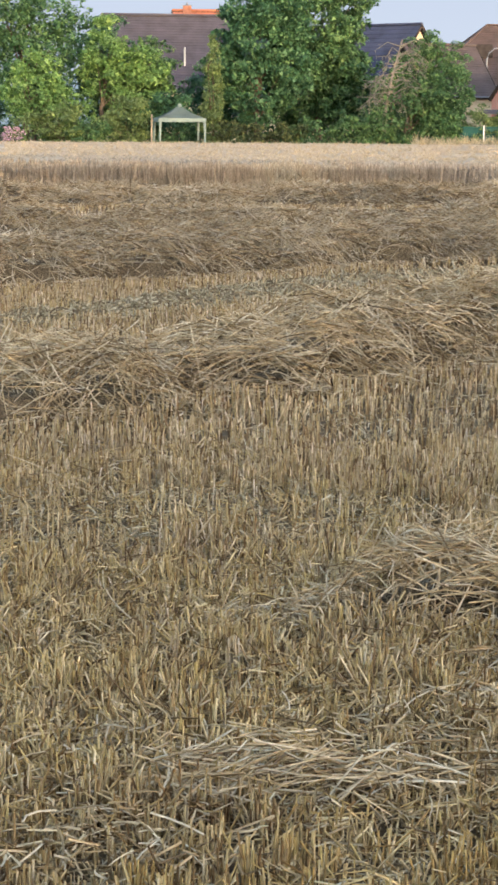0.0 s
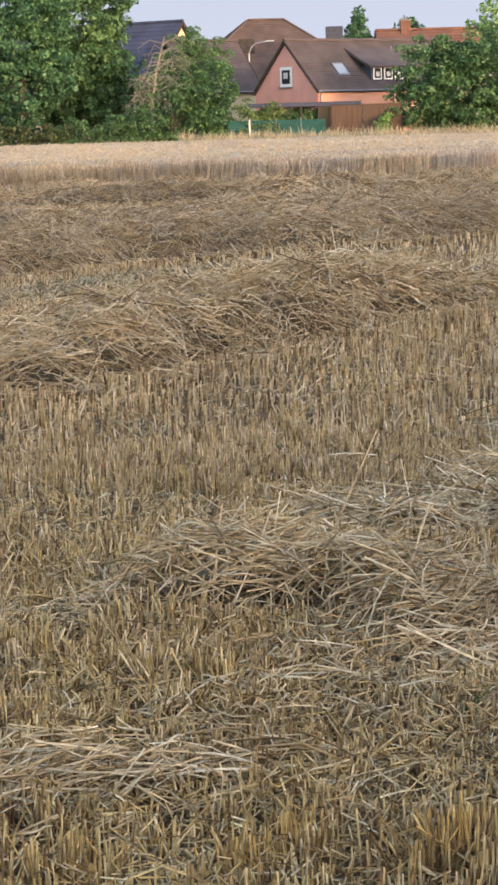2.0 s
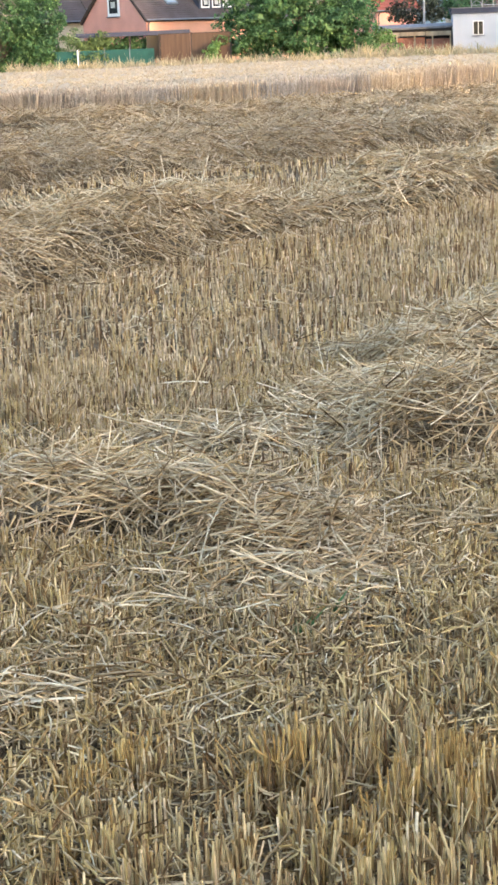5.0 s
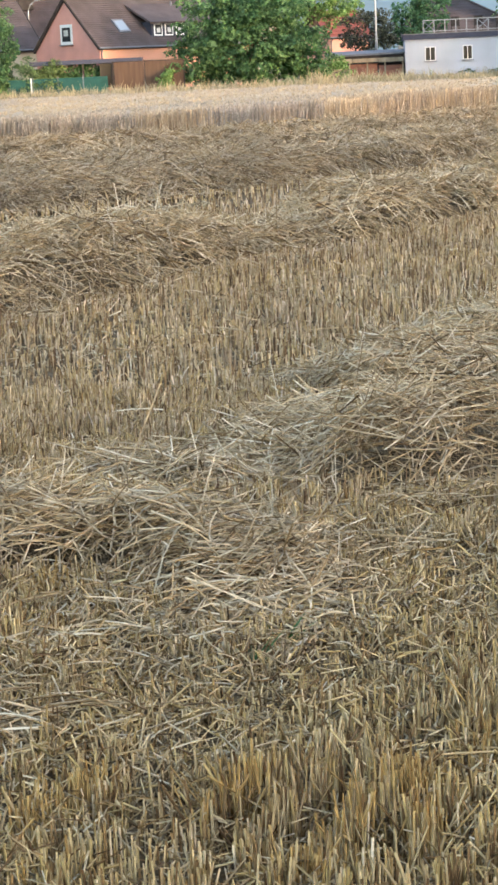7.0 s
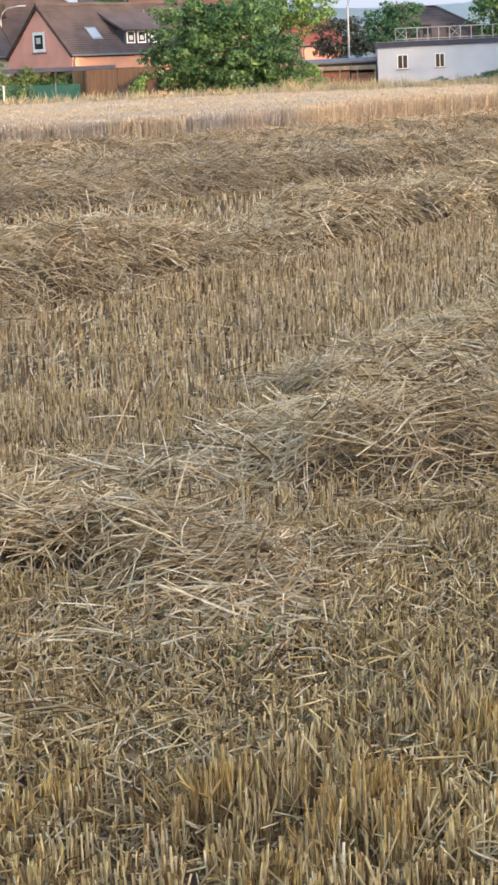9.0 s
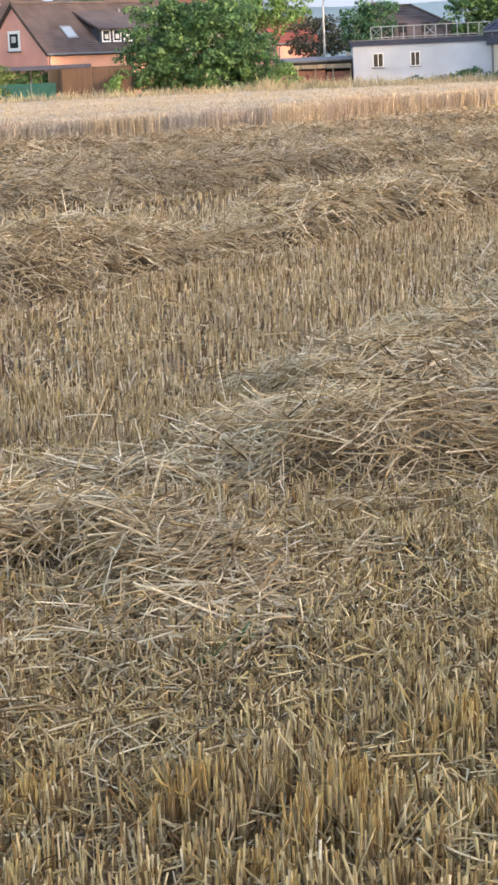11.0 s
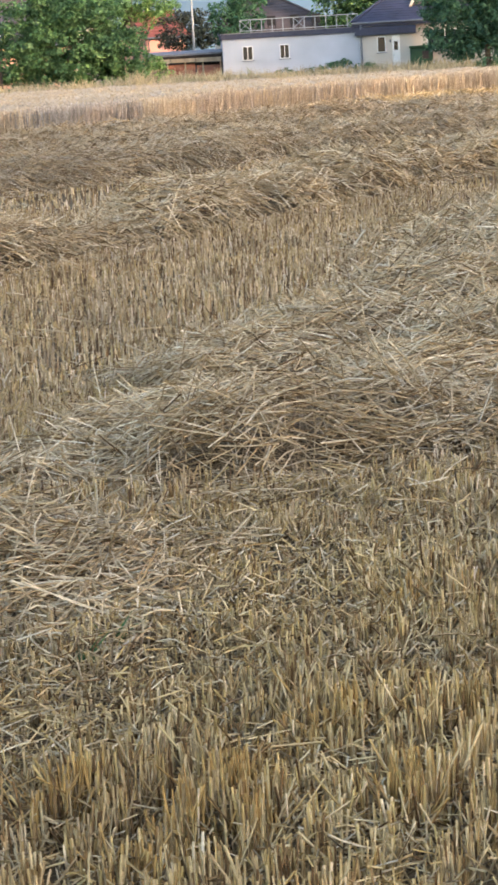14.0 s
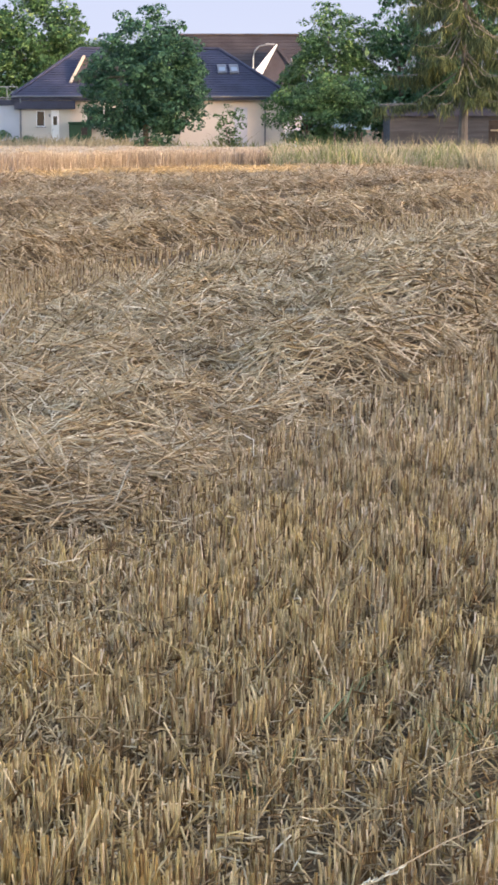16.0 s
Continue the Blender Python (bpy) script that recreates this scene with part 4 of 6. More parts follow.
def gable_house(name, m, long, wide, eave, top, wall, roof, label, over=0.35, end_wall=None, n=14):
    """Ridge along the frame's x; front wall at y = 0, end wall at x = 0."""
    h = thing(name, m, label, "house")
    bm = box(bmesh.new(), 0, long, 0, wide, 0, eave)
    part("wall", bm, wall, h)
    for x0, x1, nm in ((-0.02, 0.1, "gable"), (long - 0.1, long + 0.02, "gable")):
        bm = bmesh.new()
        v = [bm.verts.new(p) for p in ((x0, 0, 0 if end_wall else eave), (x0, wide, 0 if end_wall else eave), (x0, wide, eave), (x0, wide / 2, top - 0.1), (x0, 0, eave))]
        v = [p for i, p in enumerate(v) if end_wall or i > 1] if end_wall else [v[4], v[2], v[3]]
        f = bm.faces.new(v)
        g = bmesh.ops.extrude_face_region(bm, geom=[f])["geom"]
        for p in g:
            if isinstance(p, bmesh.types.BMVert):
                p.co.x = x1
        bmesh.ops.recalc_face_normals(bm, faces=bm.faces)
        part(nm, bm, end_wall or wall, h)
    k = (top - eave) / (wide / 2)
    lo = eave - over * k
    r = part("roof", slab(slab(bmesh.new(), (-over, -over, lo), (long + over, -over, lo), (long + over, wide / 2, top), (-over, wide / 2, top)),
                          (long + over, wide + over, lo), (-over, wide + over, lo), (-over, wide / 2, top), (long + over, wide / 2, top)), m_dark, h, "tiled roof")
    bm = bmesh.new()
    courses(bm, (-over, -over - 0.02, lo), (long + over, -over - 0.02, lo), (long + over, wide / 2, top), (-over, wide / 2, top), n)
    courses(bm, (long + over, wide + over + 0.02, lo), (-over, wide + over + 0.02, lo), (-over, wide / 2, top), (long + over, wide / 2, top), n)
    part("roof_tiles", bm, roof, r)
    part("ridge_tiles", tubed([(-over, wide / 2, top + 0.06), (long + over, wide / 2, top + 0.06)], 0.12, 0.12, 8), roof, r)
    part("gutter", tubed([(-over, -over - 0.07, lo + 0.02), (long + over, -over - 0.07, lo + 0.02)], 0.07, 0.07, 6), m_grey, r)
    part("downpipe", tubed([(0.12, -over - 0.05, lo), (0.12, -0.06, lo - 0.3), (0.12, -0.06, 0.1)], 0.05, 0.05, 6), m_grey, h)
    for x in (-over, long + over):
        part("verge_board", tube(tubed([(x, -over, lo + 0.02), (x, wide / 2, top + 0.02)], 0.06, 0.06, 4), [(x, wide / 2, top + 0.02), (x, wide + over, lo + 0.02)], 0.06, 0.06, 4), m_dark, r)
    return h


def hip_house(name, m, long, wide, eave, top, r0, r1, wall, roof, label, over=0.5, n=12):
    """A hipped roof whose ridge runs from x = r0 to x = r1."""
    h = thing(name, m, label, "house")
    part("wall", boxed(0, long, 0, wide, 0, eave), wall, h)
    A, B, C, D = (-over, -over, eave), (long + over, -over, eave), (long + over, wide + over, eave), (-over, wide + over, eave)
    P, Q = (r0, wide / 2, top), (r1, wide / 2, top)
    bm = bmesh.new()
    vs = [bm.verts.new(p) for p in (A, B, C, D, P, Q)]
    for f in ((0, 1, 5, 4), (1, 2, 5), (2, 3, 4, 5), (3, 0, 4), (3, 2, 1, 0)):
        bm.faces.new([vs[i] for i in f])
    r = part("roof", bm, m_dark, h, "hipped tiled roof")
    bm = bmesh.new()
    for a, b, c, d in ((A, B, Q, P), (B, C, Q, Q), (C, D, P, Q), (D, A, P, P)):
        courses(bm, a, b, c, d, n)
    part("roof_tiles", bm, roof, r)
    for a, b in ((A, P), (B, Q), (C, Q), (D, P), (P, Q)):
        part("ridge_tiles", tubed([Vector(a) + Vector((0, 0, 0.08)), Vector(b) + Vector((0, 0, 0.08))], 0.10, 0.10, 6), roof, r)
    part("fascia", boxed(-over - 0.03, long + over + 0.03, -over - 0.05, -over + 0.02, eave - 0.22, eave + 0.02), m_fascia, r)
    part("gutter", tubed([(-over, -over - 0.12, eave), (long + over, -over - 0.12, eave)], 0.07, 0.07, 6), m_grey, r)
    return h


def skylight(house, x, y0, y1, z0, z1, w=0.95):
    """A roof window lying in the front slope, from y0, z0 up to y1, z1."""
    bm = slab(bmesh.new(), (x, y0, z0 + 0.16), (x + w, y0, z0 + 0.16), (x + w, y1, z1 + 0.16), (x, y1, z1 + 0.16), 0.14)
    s = part("roof_window", bm, m_grey, house, "roof window")
    e = 0.1
    part("pane", slab(bmesh.new(), (x + e, y0 + e, z0 + e + 0.175), (x + w - e, y0 + e, z0 + e + 0.175), (x + w - e, y1 - e, z1 - e + 0.175), (x + e, y1 - e, z1 - e + 0.175), 0.01), m_sky_glass, s)


m_sky_glass, nt, b = nodes_of("roof_window_glass", 0.15)
b.inputs["Base Color"].default_value, b.inputs["Specular IOR Level"].default_value = (0.30, 0.35, 0.40, 1), 0.9

# the pink house with its gable end and long side towards the field
alpha = 39.5
pink = gable_house("house", facing(19.5, 133.6, alpha), 14, 6.6, 3.55, 6.75, m_pink_sunlit, m_tile_brown, "pink rendered house with brown tiled roof, sunlight painted on its long side", 0.16, m_pink, n=24)
window(pink, 2.65, 3.75, 1.25, 1.3, y=-0.02, end=True, bars=0, curtain=True, f=0.2)
kp = (6.75 - 3.55) / 3.3
skylight(pink, 2.45, 0.75, 1.6, 3.55 + 0.75 * kp, 3.55 + 1.6 * kp, 0.95)
# its slate-clad dormer with three windows
dorm = part("dormer", boxed(4.9, 11.2, 0.45, 2.4, 3.9, 5.02), m_slate, pink, "dark slate-clad dormer")
part("dormer_roof", slab(bmesh.new(), (4.55, 0.1, 5.0), (11.4, 0.1, 5.0), (11.4, 2.75, 6.27), (4.55, 2.75, 6.27), 0.14), m_tile_brown, dorm)
for x in (5.1, 6.05, 7.0):
    fr = part("dormer_window", boxed(x, x + 0.72, 0.41, 0.45, 4.1, 4.92), m_frame, dorm, "white dormer window")
    part("pane", boxed(x + 0.09, x + 0.63, 0.395, 0.41, 4.19, 4.83), m_glass, fr)
    part("curtain", boxed(x + 0.2, x + 0.52, 0.385, 0.394, 4.3, 4.62), m_curtain, fr)
part("vent_pipe", tubed([(8.5, 2.5, 5.9), (8.5, 2.5, 6.4)], 0.07, 0.07), m_grey, pink)

slate_house = gable_house("house", facing(-11.2, 164.6, 4), 14, 9, 4.6, 10.3, m_cream, m_tile_slate, "house with a large violet-grey slate roof behind the trees", n=28)
part("stove_pipe", tubed([(6.1, 1.3, 6.1), (6.1, 1.3, 7.7)], 0.07, 0.07, 8), m_lamp, slate_house, "pale grey stove pipe")
blue_house = gable_house("house", facing(-3.0, 161.0, -2) @ pose(0, 0, 0, 0, 0, -38), 16, 9, 4.2, 9.0, m_cream, m_tile_blue, "house with a dark blue tiled roof and cream gable", n=16)
skylight(blue_house, 10.0, 3.05, 3.75, 4.2 + 3.05 * 1.067, 4.2 + 3.75 * 1.067, 0.8)
gable_house("house", facing(-6.75, 186, 0), 4.6, 7, 7.0, 11.75, m_cream, m_tile_orange, "orange tiled house roof behind the slate roof", n=10)
m_brick = plain("red_brown_brick", (0.30, 0.14, 0.10), 0.9, 0.25, 3, 20)
orange_a = bpy.context.scene.objects["house.003"]
chimney(orange_a, 0.65, 3.2, 10.8, 12.2, m_brick, 0.75)
orange_b = gable_house("house", facing(7.2, 178, 0), 3.0, 7, 6.0, 9.9, m_cream, m_tile_orange, "orange tiled roof showing over the blue roof", n=10)
chimney(orange_b, 0.3, 3.1, 9.5, 10.6, m_tile_orange, 0.9)
grey_house = gable_house("house", facing(12.4, 145.5, 23.5), 5, 8, 3.95, 7.35, m_cream, m_tile_brown, "cream house with grey-brown roof beside the pink house", n=22)
window(grey_house, 1.5, 2.2, 0.9, 1.0)
brown_hip = hip_house("house", facing(14.7, 174.5, 8), 15.5, 11, 5.0, 10.2, 5.9, 9.0, m_cream, m_tile_brown2, "house with a tall red-brown hipped roof", n=26)
part("roof_hatch", boxed(4.0, 5.8, 1.9, 4.2, 7.4, 8.5, bevel=0.05), m_dark, brown_hip, "dark roof dormer")
orange_c = gable_house("house", facing(29.2, 163.5, 6), 9, 7, 5.5, 8.5, m_cream, m_tile_brick, "brick-red tiled house behind the pink house", n=12)
chimney(orange_c, 1.7, 3.1, 8.0, 9.3, m_tile_brick, 0.8)
box_house = gable_house("house", facing(24.4, 166, 0), 4.0, 5, 6.2, 7.6, m_cream, m_tile_brown, "low brown roof behind the pink house", n=6)
part("chimney_box", boxed(0.5, 1.9, 2.0, 3.0, 7.2, 9.0, bevel=0.02), m_slate, box_house, "blue-grey clad chimney box")
red_house = gable_house("house", facing(40.6, 156.0, 32), 3.6, 4.2, 4.0, 5.7, m_pink, m_tile_red, "small house with a bright red roof", n=8)
far_hip = hip_house("house", facing(47.5, 158.0, 6), 9.2, 8, 3.6, 6.4, 2.2, 4.9, m_cream, m_tile_brown, "house with a brown hipped roof behind the flat roof", n=12)
chimney(far_hip, 1.5, 3.8, 5.4, 6.7, m_tile_brown2, 0.7)

# the white flat-roofed wing with a roof terrace
wing = thing("annex", facing(38.4, 128.4, 1.0), "white flat-roofed annex with a roof terrace", "annex")
part("wall", boxed(0, 8.95, 0, 7, 0, 3.0), m_white, wing)
part("fascia", boxed(-0.1, 8.98, -0.12, 7.1, 3.0, 3.32), m_fascia, wing, "dark blue roof edge")
part("roof_edge", boxed(-0.14, 9.0, -0.16, 7.1, 3.32, 3.37), m_felt, wing)
part("plinth", boxed(-0.03, 8.95, -0.03, 0.0, 0, 0.75), m_cream, wing)
window(wing, 1.25, 1.62, 0.68, 0.9)
window(wing, 3.65, 1.62, 0.62, 0.9)
rail = thing("terrace_railing", facing(38.4, 128.4, 1.0) @ pose(1.2, 0.6, 3.37), "white-painted steel railing along the roof terrace", "railing")
part("top_rail", boxed(0, 7.6, -0.03, 0.03, 0.78, 0.84), m_steel, rail)
part("bottom_rail", boxed(0, 7.6, -0.025, 0.025, 0.1, 0.15), m_steel, rail)
for k in range(12):
    x = k * 7.6 / 11
    part("post", boxed(x - 0.03, x + 0.03, -0.03, 0.03, 0, 0.8), m_steel, rail)
    if k in (0, 5, 10):
        for s in (0, 1):
            part("cross_brace", tubed([(x, 0, 0.15 if s else 0.78), (x + 0.69, 0, 0.78 if s else 0.15)], 0.025, 0.025, 4), m_steel, rail)
for x in (2.1, 3.6, 5.0):
    ch = thing("garden_chair", facing(38.4, 128.4, 1.0) @ pose(1.2 + x, 2.0, 3.37), "dark garden chair on the roof terrace", "chair", "terrace chairs")
    part("seat", boxed(-0.28, 0.28, -0.25, 0.25, 0.4, 0.46), m_dark, ch)
    part("backrest", boxed(-0.28, 0.28, 0.22, 0.27, 0.46, 1.0), m_dark, ch)
    for sx in (-0.26, 0.22):
        for sy in (-0.24, 0.2):
            part("leg", boxed(sx, sx + 0.04, sy, sy + 0.04, 0, 0.4), m_dark, ch)

# the bungalow
bung = hip_house("bungalow", facing(46.95, 126.2, -0.5), 17.2, 9, 3.55, 6.7, 4.05, 13.3, m_pale, m_tile_blue, "cream bungalow with a dark blue hipped roof", 0.45, 20)
part("porch_wall", boxed(0.02, 3.4, -0.5, 0.0, 0, 2.75), m_pale, bung, "pale rendered front wall")
part("porch_fascia", boxed(-0.3, 3.6, -0.75, 0.0, 2.76, 3.28), m_fascia, bung)
part("downpipe", tubed([(0.1, -0.8, 3.4), (0.1, -0.62, 3.0), (0.1, -0.58, 0.1)], 0.07, 0.07, 6), m_grey, bung, "grey downpipe")
window(bung, 1.1, 1.65, 0.55, 1.0, y=-0.5, bars=0)
door = part("door", boxed(2.05, 2.55, -0.53, -0.5, 0.2, 2.68), m_frame, bung, "white front door")
part("door_pane", boxed(2.18, 2.42, -0.54, -0.53, 1.75, 2.3), m_glass, door)
part("door_handle", boxed(2.1, 2.16, -0.58, -0.53, 1.4, 1.46), m_grey, door)
part("wall_lamp", tube(tubed([(1.95, -0.5, 2.35), (1.95, -0.62, 2.42)], 0.025, 0.025), [(1.95, -0.62, 2.42), (1.95, -0.62, 2.25)], 0.07, 0.05), m_grey, bung)
window(bung, 4.3, 1.6, 2.3, 1.3, bars=1)
window(bung, 8.6, 1.5, 1.4, 1.3, bars=1)
gate = part("garage_door", boxed(13.9, 14.75, -0.04, 0.0, 0.3, 2.85), m_white, bung, "white side door")
part("rail_pipe", tubed([(15.9, -0.15, 3.4), (15.9, -0.1, 0.2)], 0.05, 0.05), m_grey, bung)
gab = part("roof_gable", bmesh.new(), m_tile_brown, bung, "small roof gable with a cream verge")
bm = bmesh.new()
v = [bm.verts.new(p) for p in ((3.4, 0.9, 4.55), (7.2, 0.9, 4.55), (7.2, 2.5, 6.1), (4.35, 2.5, 6.1))]
f = bm.faces.new(v)
for p in bmesh.ops.extrude_face_region(bm, geom=[f])["geom"]:
    if isinstance(p, bmesh.types.BMVert):
        p.co.y += 1.6
bmesh.ops.recalc_face_normals(bm, faces=bm.faces)
bm.to_mesh(gab.data)
bm.free()
part("verge_board", slab(bmesh.new(), (3.25, 0.8, 4.5), (3.42, 0.8, 4.5), (4.35, 2.4, 6.25), (4.18, 2.4, 6.25), 0.2), m_cream, gab)
window(bung, 5.0, 5.0, 1.2, 0.6, y=1.2, bars=1)
skylight(bung, 13.0, 1.8, 2.7, 4.98, 5.55, 0.6)
skylight(bung, 13.8, 1.8, 2.7, 4.98, 5.55, 0.6)
bins = thing("waste_container", facing(50.4, 124.3), "large dark green waste container with a lid", "bin")
part("container_body", boxed(-0.72, 0.72, -0.45, 0.45, 0.15, 1.8, bevel=0.06), m_bin, bins)
part("lid", boxed(-0.78, 0.78, -0.5, 0.5, 1.8, 1.95, bevel=0.04), m_bin, bins)
part("front_sticker", boxed(0.05, 0.45, -0.462, -0.45, 1.1, 1.6), m_dark, bins)
for sx in (-0.6, 0.5):
    for sy in (-0.35, 0.3):
        part("wheel", tubed([(sx, sy, 0.1), (sx + 0.08, sy, 0.1)], 0.1, 0.1, 10), m_dark, bins)

# the big roof behind the bungalow, with a white gable trim
back = gable_house("house", facing(68.5, 150.2, 0), 10.5, 11, 4.5, 8.95, m_white, m_tile_dark, "large house with a long brown roof behind the bungalow", n=16)
wingq = part("cross_gable", bmesh.new(), m_tile_slate, back, "slate cross gable with white trim")
bm = bmesh.new()
slab(bm, (5.7, -2.5, 4.4), (5.7, 3.2, 4.4), (8.4, 3.2, 7.9), (8.4, -2.5, 7.9), 0.15)
slab(bm, (12.0, -2.5, 3.2), (12.0, 3.2, 3.2), (8.4, 3.2, 7.9), (8.4, -2.5, 7.9), 0.15)
bm.to_mesh(wingq.data)
bm.free()
bm = bmesh.new()
f = bm.faces.new([bm.verts.new(p) for p in ((5.9, -2.3, 4.3), (10.9, -2.3, 4.3), (8.4, -2.3, 7.7))])
for p in bmesh.ops.extrude_face_region(bm, geom=[f])["geom"]:
    if isinstance(p, bmesh.types.BMVert):
        p.co.y += 0.2
bmesh.ops.recalc_face_normals(bm, faces=bm.faces)
part("gable_front", bm, m_tile_slate, wingq, "dark slate-hung gable")
part("white_trim", slab(bmesh.new(), (5.4, -2.6, 4.4), (6.6, -2.6, 4.4), (8.45, -2.6, 7.95), (8.3, -2.6, 7.95), 0.12), m_frame, wingq)
part("flue", tubed([(9.6, -0.5, 5.8), (9.6, -0.5, 7.0)], 0.1, 0.1), m_grey, back)

# the low dark building by the spruce
low = thing("shed", facing(60.2, 101.8, 4), "low grey-brown clad building with a dark blue roof edge", "shed")
part("wall", boxed(0, 9, 0, 6, 0, 2.2), m_clad, low)
part("fascia", boxed(-0.2, 9.2, -0.25, 6.2, 2.2, 2.85), m_fascia, low)
part("roof_edge", boxed(-0.25, 9.25, -0.3, 6.25, 2.85, 2.91), m_felt, low)
# dark panel on the solid wall, painted for the shade of an opening
part("opening_shade_panel", boxed(5.6, 8.6, -0.03, 0.0, 0.5, 1.95), m_dark, low)
part("shelf", boxed(5.7, 8.0, -0.25, -0.03, 1.35, 1.45), m_wood, low)

# sheds, fences and screens by the pink house
carport = thing("carport", facing(14.3, 129.4, 0), "flat-roofed carport with a dark roof edge", "carport")
part("roof", boxed(0, 7.2, 0, 3.5, 2.42, 2.68), m_fascia, carport)
for x in (0.1, 3.4, 5.35):
    for y in (0.1, 3.2):
        part("post", boxed(x, x + 0.12, y, y + 0.12, 0, 2.42), m_dark, carport)
part("glazed_side", boxed(4.5, 5.3, 0.2, 0.25, 1.0, 2.4), m_glass, carport)
screen = thing("fence_screen", facing(19.55, 128.3, 0), "brown wooden privacy screen panels", "fence")
for x0, x1 in ((0.0, 1.84), (1.94, 4.3)):
    p = part("panel", boxed(x0, x1, 0, 0.05, 0.1, 2.42, bevel=0.01), m_brown, screen)
    part("panel_cap", boxed(x0, x1, -0.02, 0.07, 2.42, 2.47), m_dark, p)
for x in (-0.12, 1.85, 4.3):
    part("post", boxed(x, x + 0.09, -0.02, 0.07, 0, 2.5), m_dark, screen)
mesh_fence = thing("garden_fence", facing(13.0, 129.0, 0), "low fence hung with green mesh", "fence")
for k in range(4):
    part("mesh_panel", boxed(k * 1.55 + 0.03, k * 1.55 + 1.52, 0, 0.03, 0.1, 1.62), m_teal, mesh_fence)
    part("post", boxed(k * 1.55 - 0.03, k * 1.55 + 0.03, -0.02, 0.05, 0, 1.75), m_grey, mesh_fence)
post = thing("marker_post", facing(14.4, 128.6), "white-topped marker post at the field edge", "post")
part("shaft", tubed([(0, 0, 0), (0, 0, 1.7)], 0.05, 0.04, 8), m_frame, post)
grey_shed = thing("lean_to", facing(34.2, 131.4, -1), "low weathered lean-to with a grey felt roof", "shed")
part("roof", slab(bmesh.new(), (-0.3, 0, 2.25), (5.0, 0, 2.3), (5.0, 3, 2.5), (-0.3, 3, 2.5), 0.12), m_felt, grey_shed)
for k in range(3):
    part("fascia_board", boxed(-0.2 + 1.66 * k, 1.44 + 1.66 * k, 0.12, 0.16, 1.70 + 0.03 * (k % 2), 2.10), m_wood, grey_shed, "weathered grey fascia board")
for k in range(5):
    part("post", boxed(0.05 + 1.15 * k, 0.15 + 1.15 * k, 0.2, 0.3, 0, 2.1), m_wood, grey_shed)
part("back_wall", boxed(-0.1, 4.9, 2.7, 2.85, 0, 2.2), m_clad, grey_shed)
part("low_wall", boxed(1.25, 3.05, 0.36, 0.5, 0, 1.62), m_brick, grey_shed, "low brick wall")
part("low_wall", boxed(3.15, 4.7, 0.36, 0.5, 0, 1.5), m_brick, grey_shed, "low brick wall")
for k in range(4):
    part("stacked_board", boxed(-0.1, 1.15, 0.4, 0.46, 0.1 + 0.36 * k, 0.42 + 0.36 * k), m_wood, grey_shed, "weathered grey board")
part("beam", boxed(-0.1, 4.8, 0.1, 0.22, 1.98, 2.12), m_dark, grey_shed)

# the garden tent
tent = thing("garden_tent", facing(-4.35, 126.2, 8), "pale green pavilion tent at the garden's edge", "tent")
bm = bmesh.new()
S = 1.42
ring = [bm.verts.new(p) for p in ((-S, -S, 1.98), (S, -S, 1.98), (S, S, 1.98), (-S, S, 1.98))]
mid = [bm.verts.new((v.co.x * 0.5, v.co.y * 0.5, 2.28)) for v in ring]
top = [bm.verts.new((v.co.x * 0.12, v.co.y * 0.12, 2.66)) for v in ring]
for a, c in ((ring, mid), (mid, top)):
    for k in range(4):
        bm.faces.new((a[k], a[(k + 1) % 4], c[(k + 1) % 4], c[k]))
bm.faces.new(top)
bmesh.ops.solidify(bm, geom=list(bm.faces), thickness=0.02)
part("canopy", bm, m_canvas, tent)
for k in range(4):
    bm = bmesh.new()
    for j in range(10):
        u0, u1 = -S + j * 0.2 * S, -S + (j + 1) * 0.2 * S
        q = [(u0, -S - 0.02, 1.99), (u1, -S - 0.02, 1.99), (u1, -S - 0.02, 1.80), ((u0 + u1) / 2, -S - 0.02, 1.73), (u0, -S - 0.02, 1.80)]
        bm.faces.new([bm.verts.new(p) for p in q])
    bmesh.ops.remove_doubles(bm, verts=bm.verts, dist=0.001)
    bmesh.ops.rotate(bm, verts=bm.verts, cent=(0, 0, 0), matrix=Matrix.Rotation(k * math.pi / 2, 3, "Z"))
    bmesh.ops.solidify(bm, geom=list(bm.faces), thickness=0.01)
    part("valance", bm, m_canvas, tent, "scalloped valance")
for sx in (-1, 1):
    for sy in (-1, 1):
        part("leg", tubed([(sx * 1.36, sy * 1.36, 0), (sx * 1.36, sy * 1.36, 1.98)], 0.035, 0.035), m_steel, tent)
        part("leg_curtain", tubed([(sx * 1.36, sy * 1.36, 0.4), (sx * 1.36, sy * 1.36, 1.2), (sx * 1.33, sy * 1.33, 1.95)], 0.05, 0.10, 7), m_canvas, tent)
bm = bmesh.new()
bmesh.ops.create_uvsphere(bm, u_segments=8, v_segments=6, radius=0.14, matrix=Matrix.Translation((0, 0, 2.74)))
part("finial", bm, m_canvas, tent)
pole = thing("garden_post", facing(-5.95, 124.5), "tall pale wooden post beside the tent", "post")
part("shaft", tubed([(0, 0, 0), (0, 0, 2.2)], 0.06, 0.05, 7), m_wood, pole)


